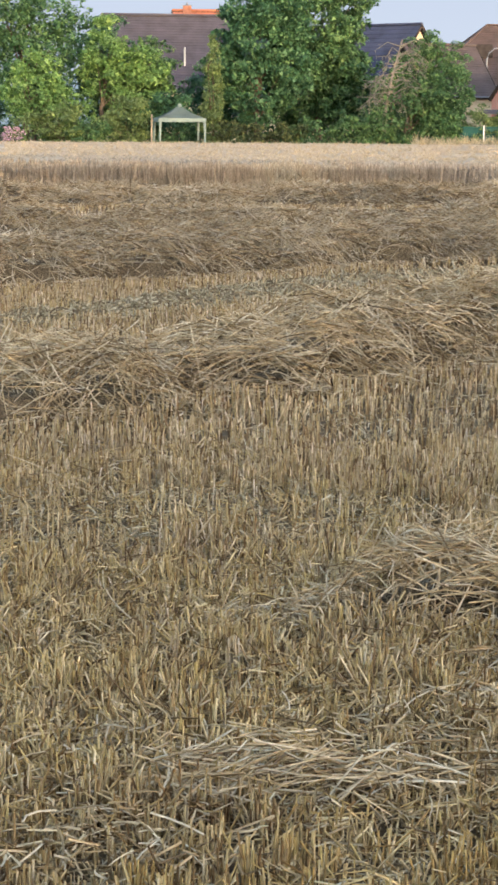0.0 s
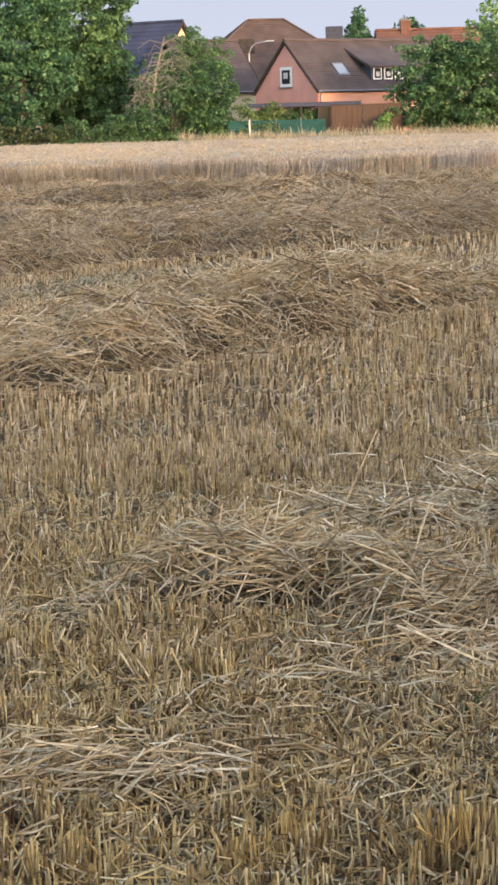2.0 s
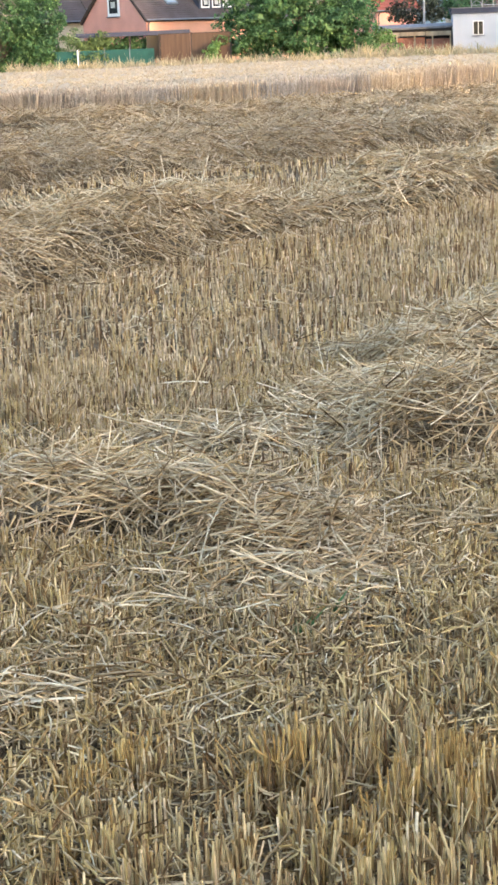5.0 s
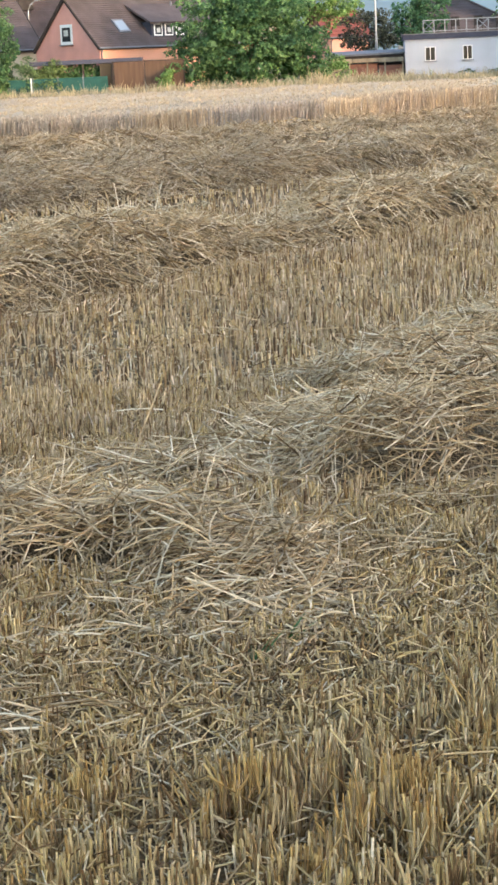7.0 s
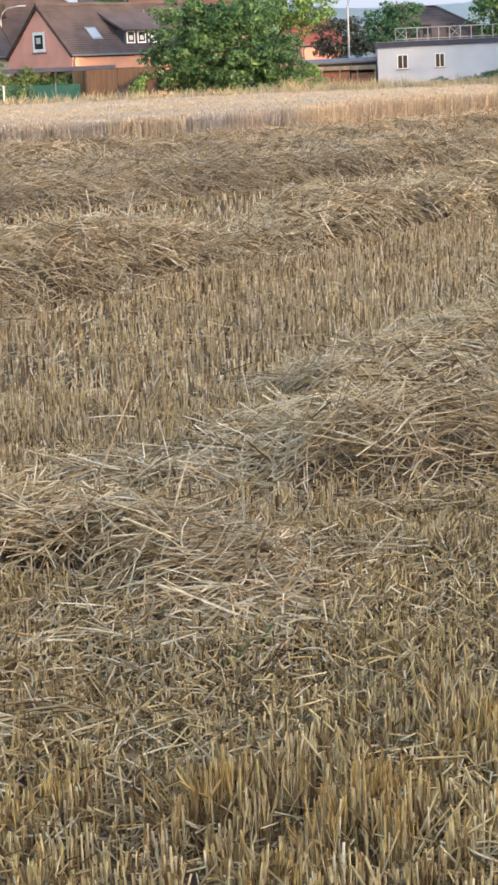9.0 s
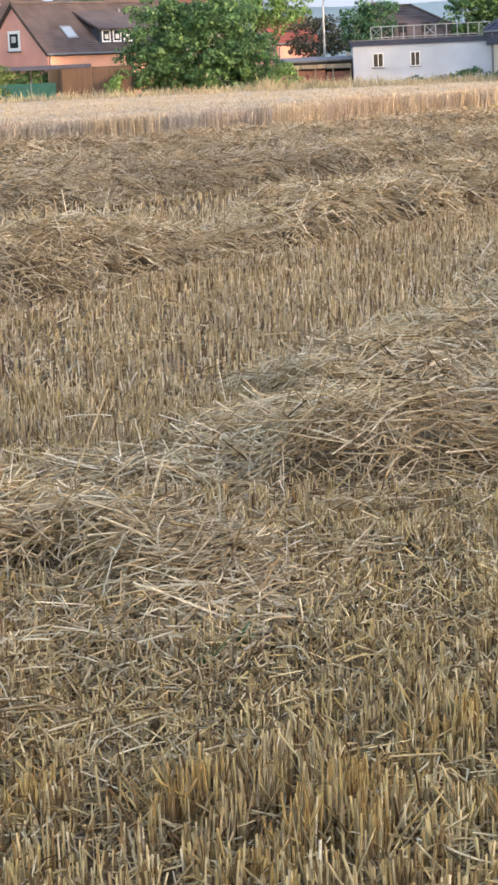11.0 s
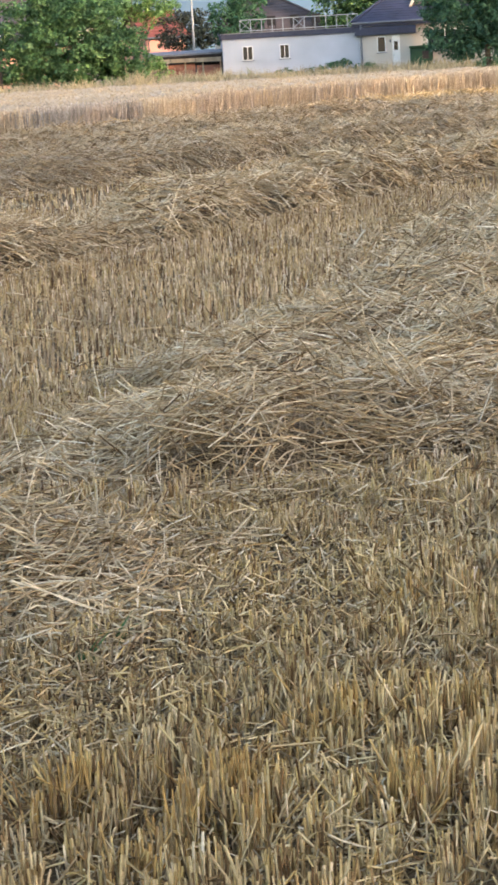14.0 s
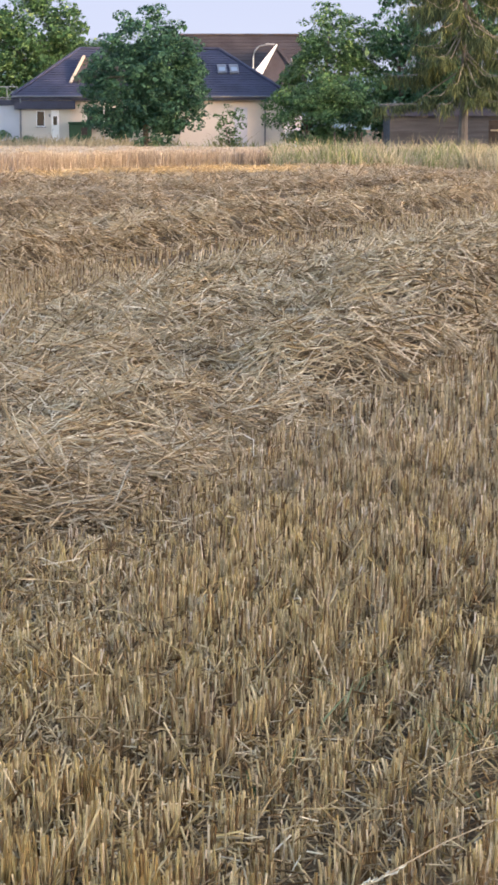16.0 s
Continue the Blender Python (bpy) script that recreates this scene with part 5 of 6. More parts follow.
def street_lamp(x, y, high, reach, turn, label):
    s = thing("street_lamp", facing(x, y, turn), label, "lamp", "street lamps")
    part("pole", tubed([(0, 0, 0), (0, 0, high * 0.5), (0, 0, high - 0.9)], 0.09, 0.06, 8), m_steel, s)
    part("arm", tubed([(0, 0, high - 0.9), (reach * 0.12, 0, high - 0.45), (reach * 0.4, 0, high - 0.12), (reach, 0, high)], 0.055, 0.045, 7), m_steel, s)
    part("lamp_head", boxed(reach - 0.1, reach + 0.55, -0.1, 0.1, high - 0.03, high + 0.07, bevel=0.03), m_lamp, s)


street_lamp(38.3, 134.7, 6.75, 0.6, 0, "tall grey street lamp with a curved arm")
street_lamp(67.7, 133.9, 7.45, 1.0, 0, "street lamp with a curved arm behind the bungalow")
street_lamp(17.9, 159.0, 7.6, 1.4, 0, "street lamp seen over the roofs")
# ---- trees and bushes ----
def leaves(blobs, n, size, flat=0.35, droop=0.0):
    """Leaves in uneven clumps over a crown made of balls (x, y, z, rx, ry, rz)."""
    clumps = []
    for x, y, z, rx, ry, rz in blobs:
        k = int(14 + 9 * rx * rz)
        d = rng.normal(0, 1, (k, 3))
        d /= np.linalg.norm(d, axis=1, keepdims=True)
        s = rng.uniform(0.16, 0.36, k) * min(rx, rz) ** 0.7
        out = rng.uniform(0.62, 1.14, k)[:, None]
        c = np.array([[x, y, z]]) + d * np.array([[rx, ry, rz]]) * out
        clumps += [(*p, q * 1.25, q, q * 0.75, 1.0) for p, q in zip(c, s)]
        clumps.append((x, y, z, rx * 0.8, ry * 0.8, rz * 0.8, 0.55))
    vol = np.array([b[3] * b[5] * b[6] for b in clumps])
    who = rng.choice(len(clumps), n, p=vol / vol.sum())
    B = np.array(clumps)[who]
    d = rng.normal(0, 1, (n, 3)) + np.array([0, 0, 0.25])
    d /= np.linalg.norm(d, axis=1, keepdims=True)
    p = B[:, :3] + d * B[:, 3:6] * (1.08 - 0.5 * rng.random(n) ** 1.5)[:, None]
    p[:, 2] = np.maximum(p[:, 2], 0.1)
    nrm = d * 0.8 + rng.normal(0, 1, (n, 3)) * 0.6 + np.array([0, 0, flat])
    nrm /= np.linalg.norm(nrm, axis=1, keepdims=True)
    a = np.cross(nrm, rng.normal(0, 1, (n, 3)) + np.array([0, 0, -droop * 3]))
    a /= np.linalg.norm(a, axis=1, keepdims=True) + 1e-9
    c = np.cross(nrm, a)
    if droop:
        a, c = c, a
    s = size * rng.lognormal(0, 0.3, n)
    side, fold = c * (s * rng.uniform(0.35, 0.6, n))[:, None], nrm * (0.2 * s)[:, None]
    v = np.stack([p - a * s[:, None] * 0.6, p + side - fold, p + a * s[:, None], p - side - fold], 1).reshape(-1, 3)
    return v, np.arange(4 * n).reshape(-1, 4)


def tree(name, x, y, blobs, n, size, mat, label, trunk=0.22, top=None, category="tree", flat=0.35, droop=0.0, limbs=9, bark=None):
    """A trunk with limbs that reach into the crown, and the crown's leaves. Heights over the ground, sizes in metres."""
    t = thing(name, facing(x, y), label, category)
    zc = max(b[2] for b in blobs)
    top = top or zc
    if trunk:
        r = random.Random(int(x * 100))
        pts = [(0, 0, 0)] + [(r.uniform(-0.1, 0.1) * k, r.uniform(-0.1, 0.1) * k, top * k / 5) for k in range(1, 6)]
        tr = part("trunk", tubed(pts, trunk, trunk * 0.25, 8), bark or m_bark, t)
        for k in range(limbs):
            b = blobs[k % len(blobs)]
            z0 = top * r.uniform(0.2, 0.7)
            e = Vector((b[0] + r.uniform(-0.7, 0.7) * b[3], b[1] + r.uniform(-0.7, 0.7) * b[4], max(z0 * 0.9, b[2] + r.uniform(-0.4, 0.7) * b[5])))
            s = Vector((0, 0, z0))
            mid = s.lerp(e, 0.5) + Vector((0, 0, 0.12 * (e - s).length))
            part("limb", tubed([s, mid, e], trunk * 0.35, trunk * 0.08, 5), bark or m_bark, tr)
    v, f = leaves(blobs, int(n * 2.1), size * 0.70, flat, droop)
    crown = new("crown", mesh_of("crown", v, f, mat))
    crown.parent = t
    return t


# the row at the field's far side, from the left
tree("tree", -14.5, 134, [(0, 0, 6.0, 3.2, 3, 3.4), (1.8, 0, 8.0, 2.2, 2, 2.2), (-2, 0, 8.5, 2.5, 2, 2.5)], 5200, 0.22, m_leaf, "tall leafy green garden tree", 0.2)
tree("tree", -13.6, 130, [(0, 0, 3.6, 2.2, 2, 2.2), (1.6, 0, 2.4, 1.8, 1.6, 1.8)], 3400, 0.18, m_leaf_yellow, "yellow-green leafy tree in front of darker ones", 0.15)
tree("tree", -9.6, 136, [(0, 0, 6.0, 1.9, 2, 2.6), (0.8, 0, 3.8, 2.2, 2, 2.4)], 3200, 0.2, m_leaf_dark, "dark green tree behind the lighter trees", 0.18)
tree("tree", -9.4, 132, [(0, 0, 6.2, 1.5, 1.4, 1.8), (0.5, 0, 4.4, 1.9, 1.6, 1.8), (2.6, 0, 5.2, 1.5, 1.4, 1.5), (2.2, 0, 3.6, 1.8, 1.4, 1.4)], 5200, 0.18, m_leaf_yellow, "light yellow-green maple tree", 0.16)
tree("tree", -6.4, 134, [(0, 0, 4.2, 1.6, 1.5, 2.6), (-1.2, 0, 2.6, 1.8, 1.5, 2.0)], 3000, 0.18, m_leaf, "green tree beside the maple", 0.15)
tree("shrub", -11.6, 128, [(0, 0, 1.6, 1.4, 1, 1.3), (-2.2, 0, 1.3, 1.4, 1, 1.0)], 2000, 0.14, m_leaf_olive, "olive shrub with reddish seed heads", 0.05, 1.2, "shrub", limbs=5)
tree("shrub", -9.8, 127.4, [(0, 0, 1.1, 1.3, 0.8, 0.9)], 1500, 0.12, m_leaf, "low feathery green shrub", 0.04, 0.9, "shrub", limbs=4)
tree("shrub", -7.6, 128, [(0, 0, 1.9, 1.5, 1, 1.7), (-1.2, 0, 1.2, 1.2, 1, 1.1)], 2300, 0.14, m_leaf_olive, "dense brownish green shrub by the tent", 0.05, 1.5, "shrub", limbs=5)
tree("shrub", -5.2, 129.5, [(0, 0, 1.6, 2.2, 0.8, 1.7)], 2200, 0.16, m_leaf_dark, "dark hedge behind the tent", 0.05, 1.5, "shrub", limbs=4)
tree("flower_bush", -14.6, 126.5, [(0, 0, 0.9, 0.8, 0.5, 0.4)], 420, 0.07, m_flower, "bush of pink flowers at the field edge", 0, category="flower")
tree("conifer", -2.35, 130, [(0, 0, 1.4, 0.9, 0.8, 1.5), (0, 0, 3.6, 0.75, 0.7, 1.8), (0.05, 0, 5.6, 0.5, 0.5, 1.5)], 2600, 0.13, m_leaf_olive, "slender light green conifer", 0.1, 6.5, droop=0.6)
tree("chestnut_tree", 0.4, 133, [(0, 0, 4.2, 2.7, 2.4, 2.2), (0.3, 0, 6.6, 2.9, 2.5, 2.4), (0.5, 0, 9.0, 2.6, 2.3, 2.4), (-1.9, 0, 5.2, 1.6, 1.6, 2.0), (2.2, 0, 5.0, 1.6, 1.5, 1.9)], 14000, 0.21, m_leaf_chestnut, "large horse chestnut tree with hanging leaf clusters", 0.2, 7, droop=0.5)
tree("tree", 4.5, 138, [(0, 0, 8.0, 3.0, 2.5, 3.2), (0.6, 0, 5.4, 2.8, 2.4, 2.4), (-2.2, 0, 9.5, 2, 2, 2.2), (1.6, 0, 9.6, 1.6, 1.6, 1.6), (0.9, 0, 3.4, 2.6, 2, 1.8), (2.6, 0, 4.8, 1.5, 1.4, 1.5), (-1.2, 0, 3.0, 2.2, 1.8, 1.6)], 14500, 0.22, m_leaf, "broad tree behind the chestnut", 0.25)
tree("shrub", 0.6, 129, [(-1.4, 0, 1.0, 1.6, 0.9, 0.9), (1.6, 0, 0.9, 1.2, 0.8, 0.9)], 1900, 0.13, m_needle, "low spreading grey-green conifer shrub", 0.05, 0.8, "shrub", droop=0.5, limbs=4)
tree("hedge", 5.3, 129, [(-1.5, 0, 1.0, 1.4, 0.8, 1.0), (0.6, 0, 1.1, 1.5, 0.8, 1.0), (2.2, 0, 1.3, 1.2, 0.8, 1.2)], 3400, 0.12, m_leaf, "clipped green hedge at the field edge", 0.05, 0.9, "hedge", limbs=5)
tree("willow", 9.8, 130, [(0, 0, 2.2, 2.5, 1.6, 2.2), (2.0, 0, 2.0, 2.0, 1.6, 2.0), (0.8, 0, 3.4, 1.5, 1.4, 1.3), (2.6, 0, 3.6, 1.4, 1.2, 1.5)], 8200, 0.15, m_leaf, "leafy green bush under a half-bare tree", 0.1, 3, droop=0.3)
tree("tree", 10.4, 131.5, [(0, 0, 5.2, 1.4, 1.0, 1.6), (0.9, 0, 6.5, 1.1, 0.8, 1.0), (2.1, 0, 5.0, 1.3, 1.0, 1.6), (-1.3, 0, 4.2, 1.1, 0.8, 1.3)], 6200, 0.12, m_leaf, "sparse tree with light leaves and dry twigs", 0.1, 7.0, limbs=12, bark=m_twig)
bare = thing("dead_tree", facing(8.2, 129.2), "half-dead tree with bare drooping grey twigs", "tree")
r = random.Random(5)
tr = part("trunk", tubed([(0, 0, 0), (0.1, 0, 2.4), (0.5, 0, 4.6), (1.1, 0, 6.9)], 0.15, 0.04, 7), m_twig, bare)
for k in range(46):
    z0 = r.uniform(2.4, 6.6)
    s = Vector((0.1 + 0.13 * z0, 0, z0))
    side = -1 if r.random() < 0.6 else 1
    l = r.uniform(0.8, 2.3)
    e = s + Vector((side * l, r.uniform(-0.9, 0.5), r.uniform(-1.2, 0.7)))
    q = s.lerp(e, 0.5) + Vector((0, 0, r.uniform(0.25, 0.7)))
    br = part("branch", tubed([s, q, e], 0.036, 0.012, 4), m_twig, bare)
    for j in range(3):
        b0 = q.lerp(e, r.random())
        part("twig", tubed([b0, b0 + Vector((r.uniform(-0.4, 0.4), r.uniform(-0.3, 0.3), r.uniform(-1.1, 0.1)))], 0.015, 0.008, 3), m_twig, br)

# the dense garden shrubbery behind the row
for x, h, w in ((-16, 7.0, 2.8), (-12, 7.6, 2.8), (-8, 6.0, 2.6), (-3.5, 4.4, 2.4), (0.2, 4.8, 2.6), (4.2, 4.6, 2.6), (8.2, 4.4, 2.6), (12.2, 3.6, 2.2)):
    tree("garden_bush", x, 141, [(0, 0, h * 0.5, w, 1.2, h * 0.55), (0.6, 0, h * 0.25, w, 1.2, h * 0.3)], 2000, 0.22, m_leaf_dark, "tall dark green garden bush behind the tree row", 0.08, h * 0.6, "shrub", limbs=4)

# right of the pink house and on towards the bungalow
tree("shrub", 15.6, 129.2, [(0, 0, 1.4, 1.0, 0.8, 1.4), (-1.4, 0, 1.5, 0.9, 0.8, 1.4)], 1700, 0.13, m_leaf_olive, "dark olive shrub beside the fence", 0.05, 1.2, "shrub", limbs=5)
tree("climber", 17.2, 129.9, [(-1.6, 0, 1.7, 1.2, 0.3, 0.8), (-0.2, 0, 1.8, 1.2, 0.3, 0.8), (1.0, 0, 1.9, 1.1, 0.3, 0.7), (1.9, 0, 1.6, 0.8, 0.3, 0.7)], 5200, 0.12, m_leaf, "green climber along the carport", 0.03, 1.5, "climber", limbs=4)
tree("weed", 22.6, 127.0, [(0, 0, 1.0, 0.6, 0.5, 0.9)], 420, 0.16, m_leaf_yellow, "single tall green weed before the screen", 0.02, 1.0, "weed", limbs=4)
tree("conifer", 27.9, 168, [(0, 0, 8.4, 1.2, 1, 1.2), (0, 0, 9.6, 0.6, 0.6, 0.9)], 1300, 0.2, m_leaf_dark, "dark conifer behind the roofs", 0.12)
tree("tree", 32.6, 172, [(0, 0, 8.6, 1.4, 1, 1.2)], 700, 0.2, m_leaf_dark, "tree top behind the orange roof", 0.12)
tree("tree", 28.2, 127.5, [(0, 0, 3.2, 3.9, 2.4, 2.6), (-1.8, 0, 4.6, 2.6, 2, 1.9), (1.2, 0, 4.8, 2.8, 2, 1.9), (-3.2, 0, 2.2, 1.8, 1.6, 1.8), (3.4, 0, 2.4, 1.7, 1.6, 1.9), (0, 0, 1.6, 4.2, 2, 1.3)], 17000, 0.19, m_leaf, "broad dense round-crowned tree at the field edge", 0.18, 4.5)
tree("tree", 38.2, 150, [(0, 0, 7.2, 2.6, 2, 2.4), (-2.6, 0, 7.6, 2.2, 2, 2.2), (1.8, 0, 6.6, 1.6, 2, 1.7)], 4800, 0.2, m_leaf_yellow, "light green tree behind the red roof", 0.2)
tree("shrub", 33.6, 128, [(0, 0, 1.3, 1.0, 0.8, 1.2)], 1000, 0.13, m_leaf_yellow, "light green bush beside the lean-to", 0.04, 1.1, "shrub", limbs=4)
tree("tree", 38.5, 138, [(0, 0, 3.6, 1.7, 1.3, 1.6), (1.2, 0, 3.8, 1.0, 1, 1.3)], 2300, 0.15, m_leaf_purple, "purple-leaved tree behind the lean-to", 0.12)
tree("tree", 42.2, 140, [(0, 0, 4.2, 1.5, 1.3, 2.0), (1.5, 0, 4.8, 1.3, 1.2, 1.7)], 2600, 0.17, m_leaf_dark, "dark green tree behind the flat roof", 0.14)
tree("bramble", 44.5, 125.4, [(-2.6, 0, 0.5, 1.0, 0.5, 0.45), (-0.9, 0, 0.6, 1.1, 0.5, 0.5), (0.9, 0, 0.75, 1.0, 0.5, 0.65), (2.4, 0, 0.6, 0.8, 0.5, 0.5)], 1500, 0.13, m_leaf_dark, "dark green brambles along the annex wall", 0.03, 0.7, "bramble", limbs=6)
tree("tree", 59.1, 155, [(0, 0, 8.4, 3.6, 2.6, 3.3), (-2.2, 0, 6.8, 2.9, 2, 2.8), (2.3, 0, 6.6, 2.7, 2, 3.0), (0, 0, 5.0, 4.2, 2, 2.2)], 9500, 0.26, m_leaf, "rounded light green tree behind the bungalow", 0.25)
tree("tree", 51.45, 116.3, [(0, 0, 4.6, 3.4, 2.4, 2.6), (0.4, 0, 6.6, 2.7, 2, 2.0), (-1.3, 0, 3.2, 2.5, 2, 2.2), (1.9, 0, 3.6, 2.3, 2, 2.4), (0.2, 0, 1.4, 2.2, 1.6, 1.2), (2.4, 0, 5.8, 1.0, 1, 1.2)], 15000, 0.18, m_leaf_cherry, "dense dark green cherry tree before the bungalow", 0.2, 6.5)
tree("shrub", 55.6, 113.2, [(0, 0, 1.6, 0.8, 0.6, 1.3)], 420, 0.12, m_leaf, "thin green sapling by the bungalow wall", 0.04, 2.4, "shrub", limbs=6)
tree("shrub", 59.9, 111.3, [(0, 0, 2.1, 2.3, 1.6, 2.1), (1.6, 0, 2.6, 1.7, 1.3, 1.9), (-1.0, 0, 2.9, 1.2, 1.0, 1.0), (0.9, 0, 3.1, 1.2, 1.0, 1.0)], 7200, 0.14, m_leaf, "large round green bush beside the bungalow", 0.1, 3, "shrub")
tree("tree", 64.2, 116, [(0, 0, 5.2, 2.4, 1.8, 2.4), (0.2, 0, 7.4, 1.9, 1.5, 1.8), (1.8, 0, 4.2, 1.8, 1.4, 2.2), (-1.6, 0, 4.6, 1.5, 1.2, 1.7), (1.9, 0, 6.6, 1.5, 1.2, 1.5)], 8600, 0.16, m_leaf, "green garden tree with reddish berries", 0.16)
tree("shrub", 62.5, 110.2, [(0, 0, 2.0, 1.1, 0.9, 1.9), (0.2, 0, 3.4, 0.8, 0.7, 1.0)], 2200, 0.14, m_leaf_dark, "dark upright bush by the low building", 0.06, 3, "shrub", limbs=5)
tree("rose_bush", 62.3, 112.5, [(0, 0, 4.3, 0.8, 0.5, 0.4)], 50, 0.07, plain("red_leaf", (0.26, 0.10, 0.07), 0.6, 0.3), "reddish shrub top behind the bushes", 0.05, 4.2, "shrub", limbs=4)

# unseen tree belt added behind the path, keeps the low sun off the stubble
for k in range(16):
    x, y, h = 12 + 6.4 * k, -58 + 1.5 * math.sin(k * 2.3), (20.6 if k < 9 else 18.3) + 0.7 * math.sin(k * 1.7)
    tree("tree", x, y, [(0, 0, h * f, 4.3, 2.6, h * 0.2) for f in (0.14, 0.36, 0.58, 0.8)], 1500, 1.15, m_leaf, "added unseen tree that shades the field from behind the path", 0.3, h * 0.7, limbs=6)

# unseen trees added beside the field, to shade the low building
for x, y in ((83, 67), (91, 72)):
    tree("tree", x, y, [(0, 0, 2.6, 4.4, 2.6, 2.6), (0.5, 0, 6.2, 3.8, 2.4, 2.8)], 1500, 0.6, m_leaf, "added unseen tree that shades the low building", 0.25, 6, limbs=6)

# dark conifers behind the low building
for x, y, h in ((68.0, 113.4, 9.8), (70.5, 109.4, 11.0), (73.6, 107.2, 10.5), (76.4, 105.0, 10.0)):
    tree("conifer", x, y, [(0, 0, h * 0.45, 2.4, 1.6, h * 0.42), (0, 0, h * 0.8, 1.7, 1.3, h * 0.28), (0, 0, h * 0.25, 2.6, 1.6, h * 0.25)], 4600, 0.24, m_leaf_dark, "tall dark conifer behind the low building", 0.16, h * 0.8, droop=0.6)

# the old spruce with hanging boughs
spruce = thing("spruce", facing(59.4, 92.9), "old spruce with thin hanging boughs and bare trunk", "tree")
tr = part("trunk", tubed([(0, 0, 0), (0.05, 0, 4), (0.0, 0, 9), (0, 0, 16.5)], 0.26, 0.05, 9), m_grey_bark, spruce)
r = random.Random(9)
boughs = []
for k in range(110):
    z0 = 4.0 + 11.8 * (k / 110)
    a = r.uniform(0, 2 * math.pi)
    l = (5.7 - 0.28 * z0) * r.uniform(0.6, 1.1)
    e = Vector((math.cos(a) * l, math.sin(a) * l * 0.9, z0 - 0.30 * l - r.uniform(0, 0.9)))
    s = Vector((0, 0, z0))
    q = s.lerp(e, 0.55) + Vector((0, 0, -0.16 * l))
    part("bough", tubed([s, s.lerp(q, 0.5) + Vector((0, 0, 0.05)), q, q.lerp(e, 0.6) + Vector((0, 0, -0.04)), e + Vector((0, 0, 0.15))], 0.055, 0.012, 5), m_twig, tr)
    boughs.append((s, q, e))
P, D, L = [], [], []
for s, q, e in boughs:
    gap = r.uniform(0, 0.35)
    for j in range(280):
        u = r.uniform(0.08 + gap, 1.02)
        p = (s.lerp(q, u / 0.55) if u < 0.55 else q.lerp(e, (u - 0.55) / 0.45)) + Vector((r.gauss(0, 0.16), r.gauss(0, 0.16), r.uniform(-0.1, 0.05)))
        P.append(tuple(p))
        D.append((r.gauss(0, 0.3), r.gauss(0, 0.3), -1))
        L.append(r.uniform(0.15, 0.8) * (0.45 + 0.9 * abs(math.sin(3.1 * u + s.z))))
P, D, L = np.array(P), np.array(D), np.array(L)
n = len(P)
ang = rng.uniform(0, 6.28, n)
wv = np.stack([np.cos(ang), np.sin(ang), np.zeros(n)], 1) * rng.uniform(0.015, 0.045, n)[:, None]
tip, midp = P + D * L[:, None], P + D * (L * 0.5)[:, None] + wv * 0.8
v = np.stack([P, midp + wv, tip, midp - wv], 1).reshape(-1, 3)
fol = new("foliage", mesh_of("foliage", v, np.arange(4 * n).reshape(-1, 4), m_needle))
fol.parent = spruce

# ---- tall dry grass and weeds along the field's far edge ----
def blades(x, y, tall, wide, lean=0.25):
    n = len(x)
    h = tall * np.clip(rng.normal(1, 0.3, n), 0.3, 1.9)
    a = rng.uniform(0, 6.28, n)
    d = rng.normal(0, lean, (n, 2)) * h[:, None]
    p = np.stack([x, y, np.zeros(n)], 1)
    m = p + np.stack([d[:, 0] * 0.35, d[:, 1] * 0.35, h * 0.6], 1)
    t = p + np.stack([d[:, 0], d[:, 1], h], 1)
    w = np.stack([np.cos(a), np.sin(a), np.zeros(n)], 1) * (wide * rng.uniform(0.6, 1.4, n))[:, None]
    return np.stack([p, m + w, t, m - w], 1).reshape(-1, 3), np.arange(4 * n).reshape(-1, 4)


u = rng.random(16000)
az = np.radians(np.interp(u, [0, 1], [4.5, 23.5]))
rr = rng.uniform(122.5, 128, 16000)
x, y = rr * np.sin(az), rr * np.cos(az)
stuff("dry_grass", blades(x, y, 0.68 + 0.15 * waves(x, y, 3, 71), 0.03), m_grass, "tall dry grass along the field edge", "grass")
az = np.radians(rng.uniform(13, 27, 5000))
rr = rng.uniform(124, 130, 5000)
x, y = rr * np.sin(az), rr * np.cos(az)
stuff("garden_weeds", blades(x, y, 0.5 + 0.3 * waves(x, y, 4, 72), 0.03, 0.35), m_weed, "green weeds along the annex wall", "weeds")
az = np.radians(rng.uniform(13.8, 16.8, 1400))
rr = rng.uniform(125, 128.5, 1400)
x, y = rr * np.sin(az), rr * np.cos(az)
stuff("dry_weeds", blades(x, y, 0.8 + 0.25 * waves(x, y, 2, 73), 0.03, 0.3), m_grass, "tall dry weeds in front of the lean-to", "weeds")
az = np.radians(rng.uniform(27.4, 35, 34000))
rr = rng.uniform(73, 98, 34000)
x, y = rr * np.sin(az), rr * np.cos(az)
keep = waves(x, y, 2.5, 44) + rng.normal(0, 0.5, len(x)) > -0.4
x, y = x[keep], y[keep]
tall = 0.58 + 0.25 * waves(x, y, 2.0, 45)
green = waves(x, y, 3.5, 46) + rng.normal(0, 0.5, len(x)) > 0.35
stuff("field_weeds", blades(x[green], y[green], tall[green], 0.02, 0.35), m_weed, "tall green weeds at the field corner", "weeds")
stuff("dry_grass", blades(x[~green], y[~green], tall[~green], 0.014, 0.3), m_grass, "straw-coloured tall grass at the field corner", "grass")
az = np.radians(rng.uniform(-8, 4, 2600))
rr = rng.uniform(123.5, 127, 2600)
x, y = rr * np.sin(az), rr * np.cos(az)
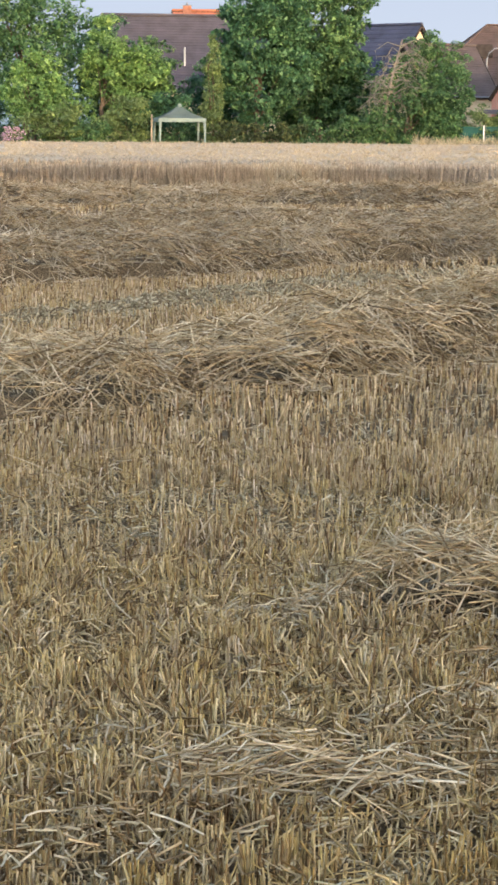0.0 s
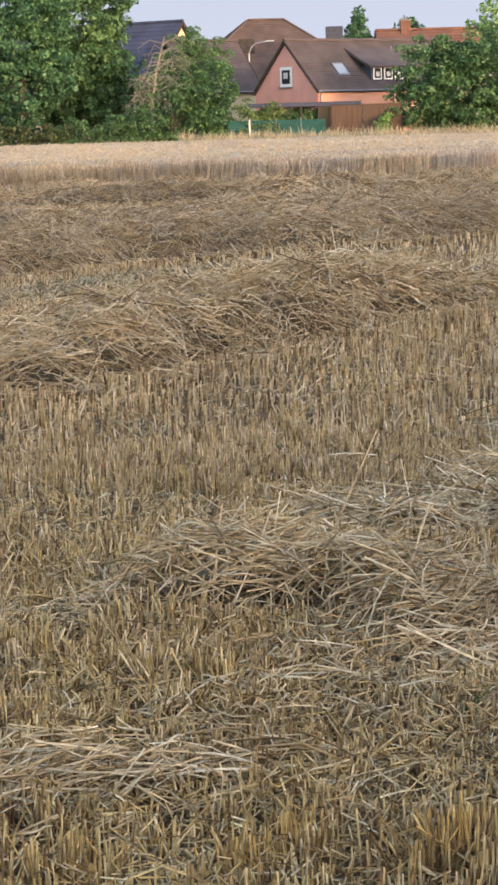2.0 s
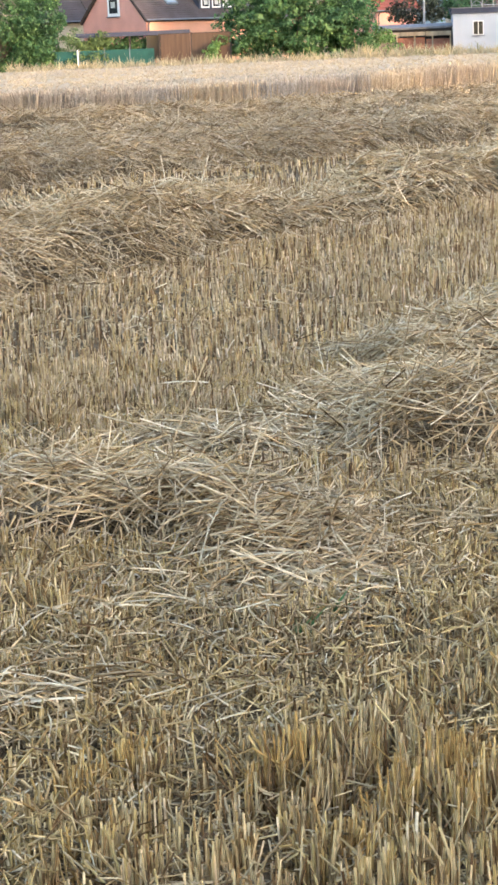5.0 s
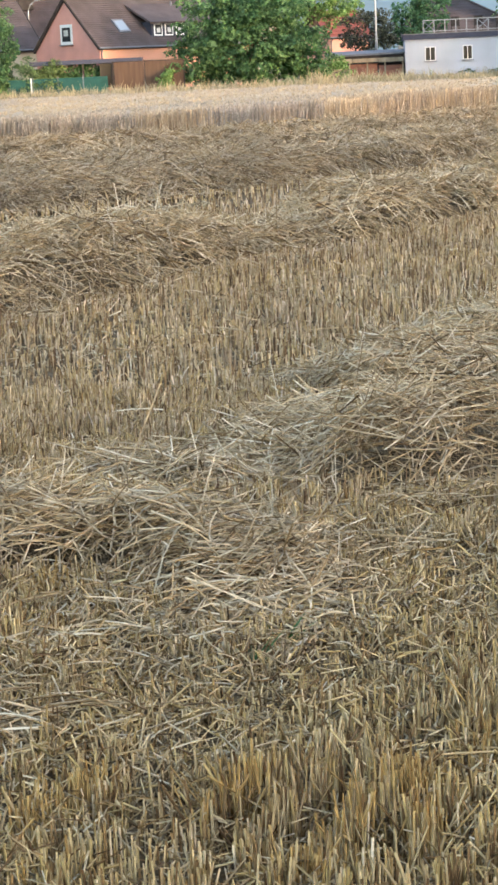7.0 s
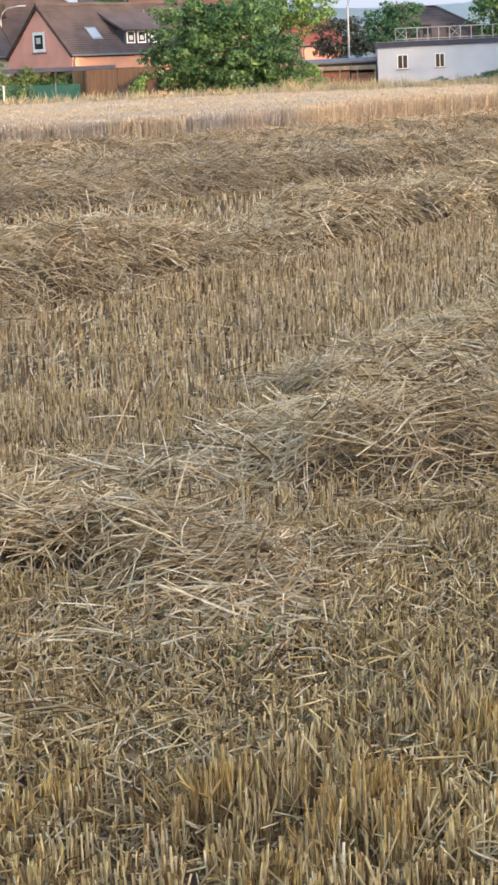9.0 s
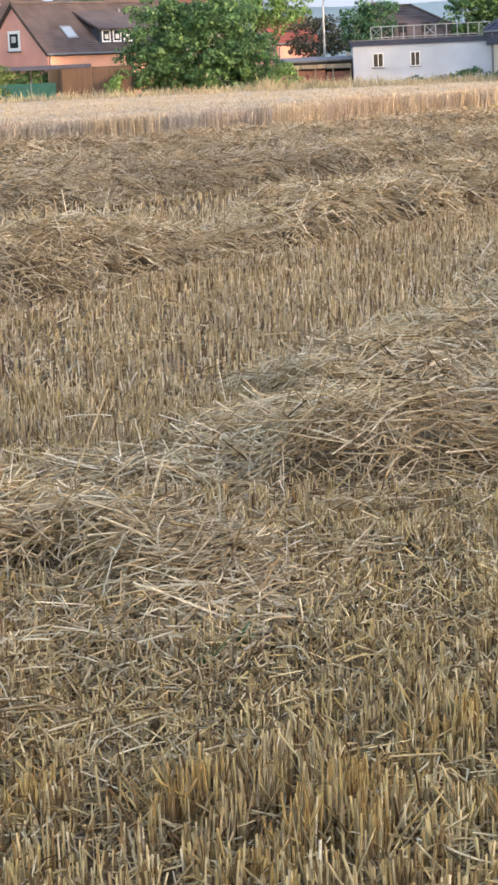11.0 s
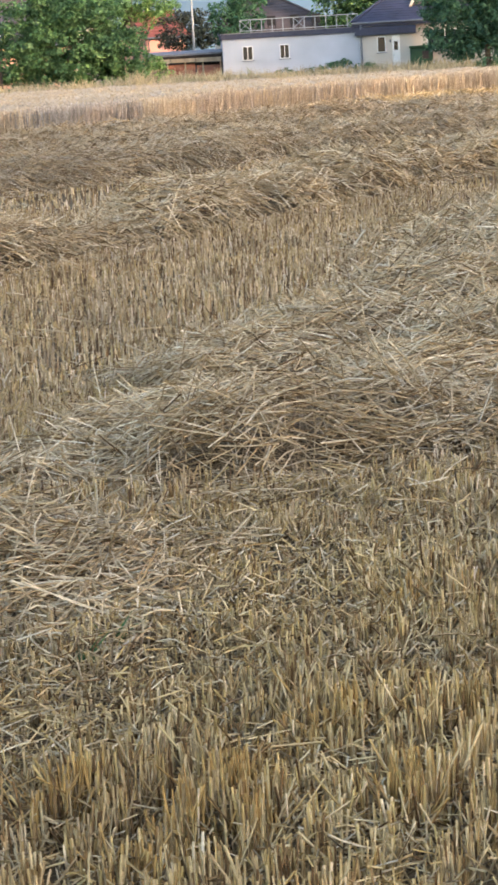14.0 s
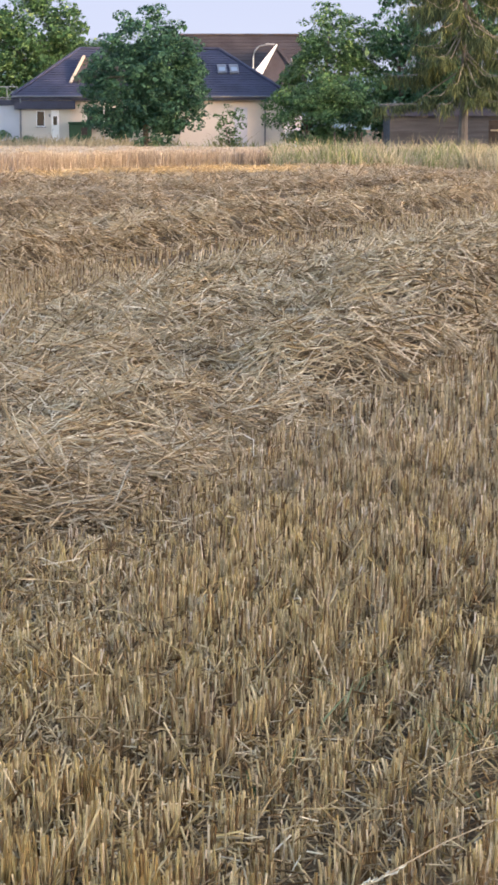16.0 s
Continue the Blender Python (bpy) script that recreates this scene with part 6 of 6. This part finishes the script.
stuff("edge_grass", blades(x, y, 0.45, 0.04, 0.3), m_weed, "green grass before the garden hedge", "grass")
for x in (50.9, 51.8, 52.1, 53.0):
    p = thing("fence_post", facing(x, 91.5 - (x - 51) * 0.55), "short dark weathered fence post", "post", "field fence posts")
    part("shaft", tubed([(0, 0, 0), (0.03, 0, 1.35)], 0.05, 0.04, 6), m_dark, p)
# thin grass that grew through the stubble
x, y = rng.normal(2.95, 0.22, 70), rng.normal(4.25, 0.3, 70)
stuff("grass_tuft", blades(x, y, 0.16, 0.0035, 0.7), m_weed, "thin wiry grass growing through the stubble", "grass")
# small green weeds in the stubble
for x, y, tall in ((1.15, 5.16, 0.1), (1.27, 5.32, 0.1), (2.27, 4.16, 0.07), (0.9, 3.95, 0.06), (3.05, 4.3, 0.08)):
    w = thing("seedling", pose(x, y, 0), "small green seedling among the stubble", "weed", "seedlings")
    for k in range(6):
        v, f = blades(rng.normal(0, 0.008, 1), rng.normal(0, 0.008, 1), tall, 0.006, 0.6)
        lf = new("leaf", mesh_of("leaf", v, f, m_leaf))
        lf.parent = w
# a dry grass ear lying over the stubble, with thin pale blades beside it
spike = thing("grass_ear", pose(2.1, 3.3, 0.13), "pale dry grass ear lying across the stubble", "grass")
line = [Vector(p) for p in ((-0.38, -0.16, -0.05), (-0.2, -0.085, 0.0), (0.0, -0.01, 0.02), (0.2, 0.08, 0.03), (0.42, 0.17, 0.03), (0.66, 0.26, -0.03))]
part("stalk", tubed(line, 0.0020, 0.0014, 5), m_straw, spike)
r = random.Random(3)
for k in range(26):
    u = -0.17 + 0.0095 * k
    c = Vector((u, 0.42 * u - 0.008, 0.018 + r.uniform(-0.004, 0.004)))
    d = Vector((0.92, 0.39 + r.uniform(-0.5, 0.5), r.uniform(-0.3, 0.4))).normalized() * r.uniform(0.014, 0.022)
    part("spikelet", tubed([c, c + d * 0.5, c + d], 0.0034, 0.0008, 5), m_spike, spike)
x, y = rng.normal(2.66, 0.2, 34), rng.normal(3.9, 0.16, 34)
stuff("dry_grass", lying(x, y, 0.08 + 0.06 * rng.random(34), 0.35, 0.6, 0.34, np.full(34, 0.0009), 0.22, 0.12, 5, True), m_stub, "thin wiry pale grass lying over the stubble", "grass")
# a pale dead leaf on the stubble
leaf = thing("dead_leaf", pose(2.89, 5.79, 0.105, 12, -8, 30), "pale curled dead leaf on the stubble", "leaf")
bm = bmesh.new()
rows = [[bm.verts.new((0.042 * math.cos(a) * (1 - abs(w) * 0.2), w * 0.017 * math.sin(a), 0.008 * w * w + 0.006 * math.cos(a * 2))) for w in (-1, -0.5, 0, 0.5, 1)] for a in [0.05 + k * 0.385 for k in range(9)]]
for p, q in zip(rows, rows[1:]):
    for k in range(4):
        bm.faces.new((p[k], p[k + 1], q[k + 1], q[k]))
bmesh.ops.solidify(bm, geom=list(bm.faces), thickness=0.001)
part("blade", bm, m_spike, leaf)
part("midrib", tubed([(-0.05, 0, 0.004), (0, 0, 0.002), (0.04, 0, 0.007)], 0.0012, 0.0007, 5), m_spike, leaf)
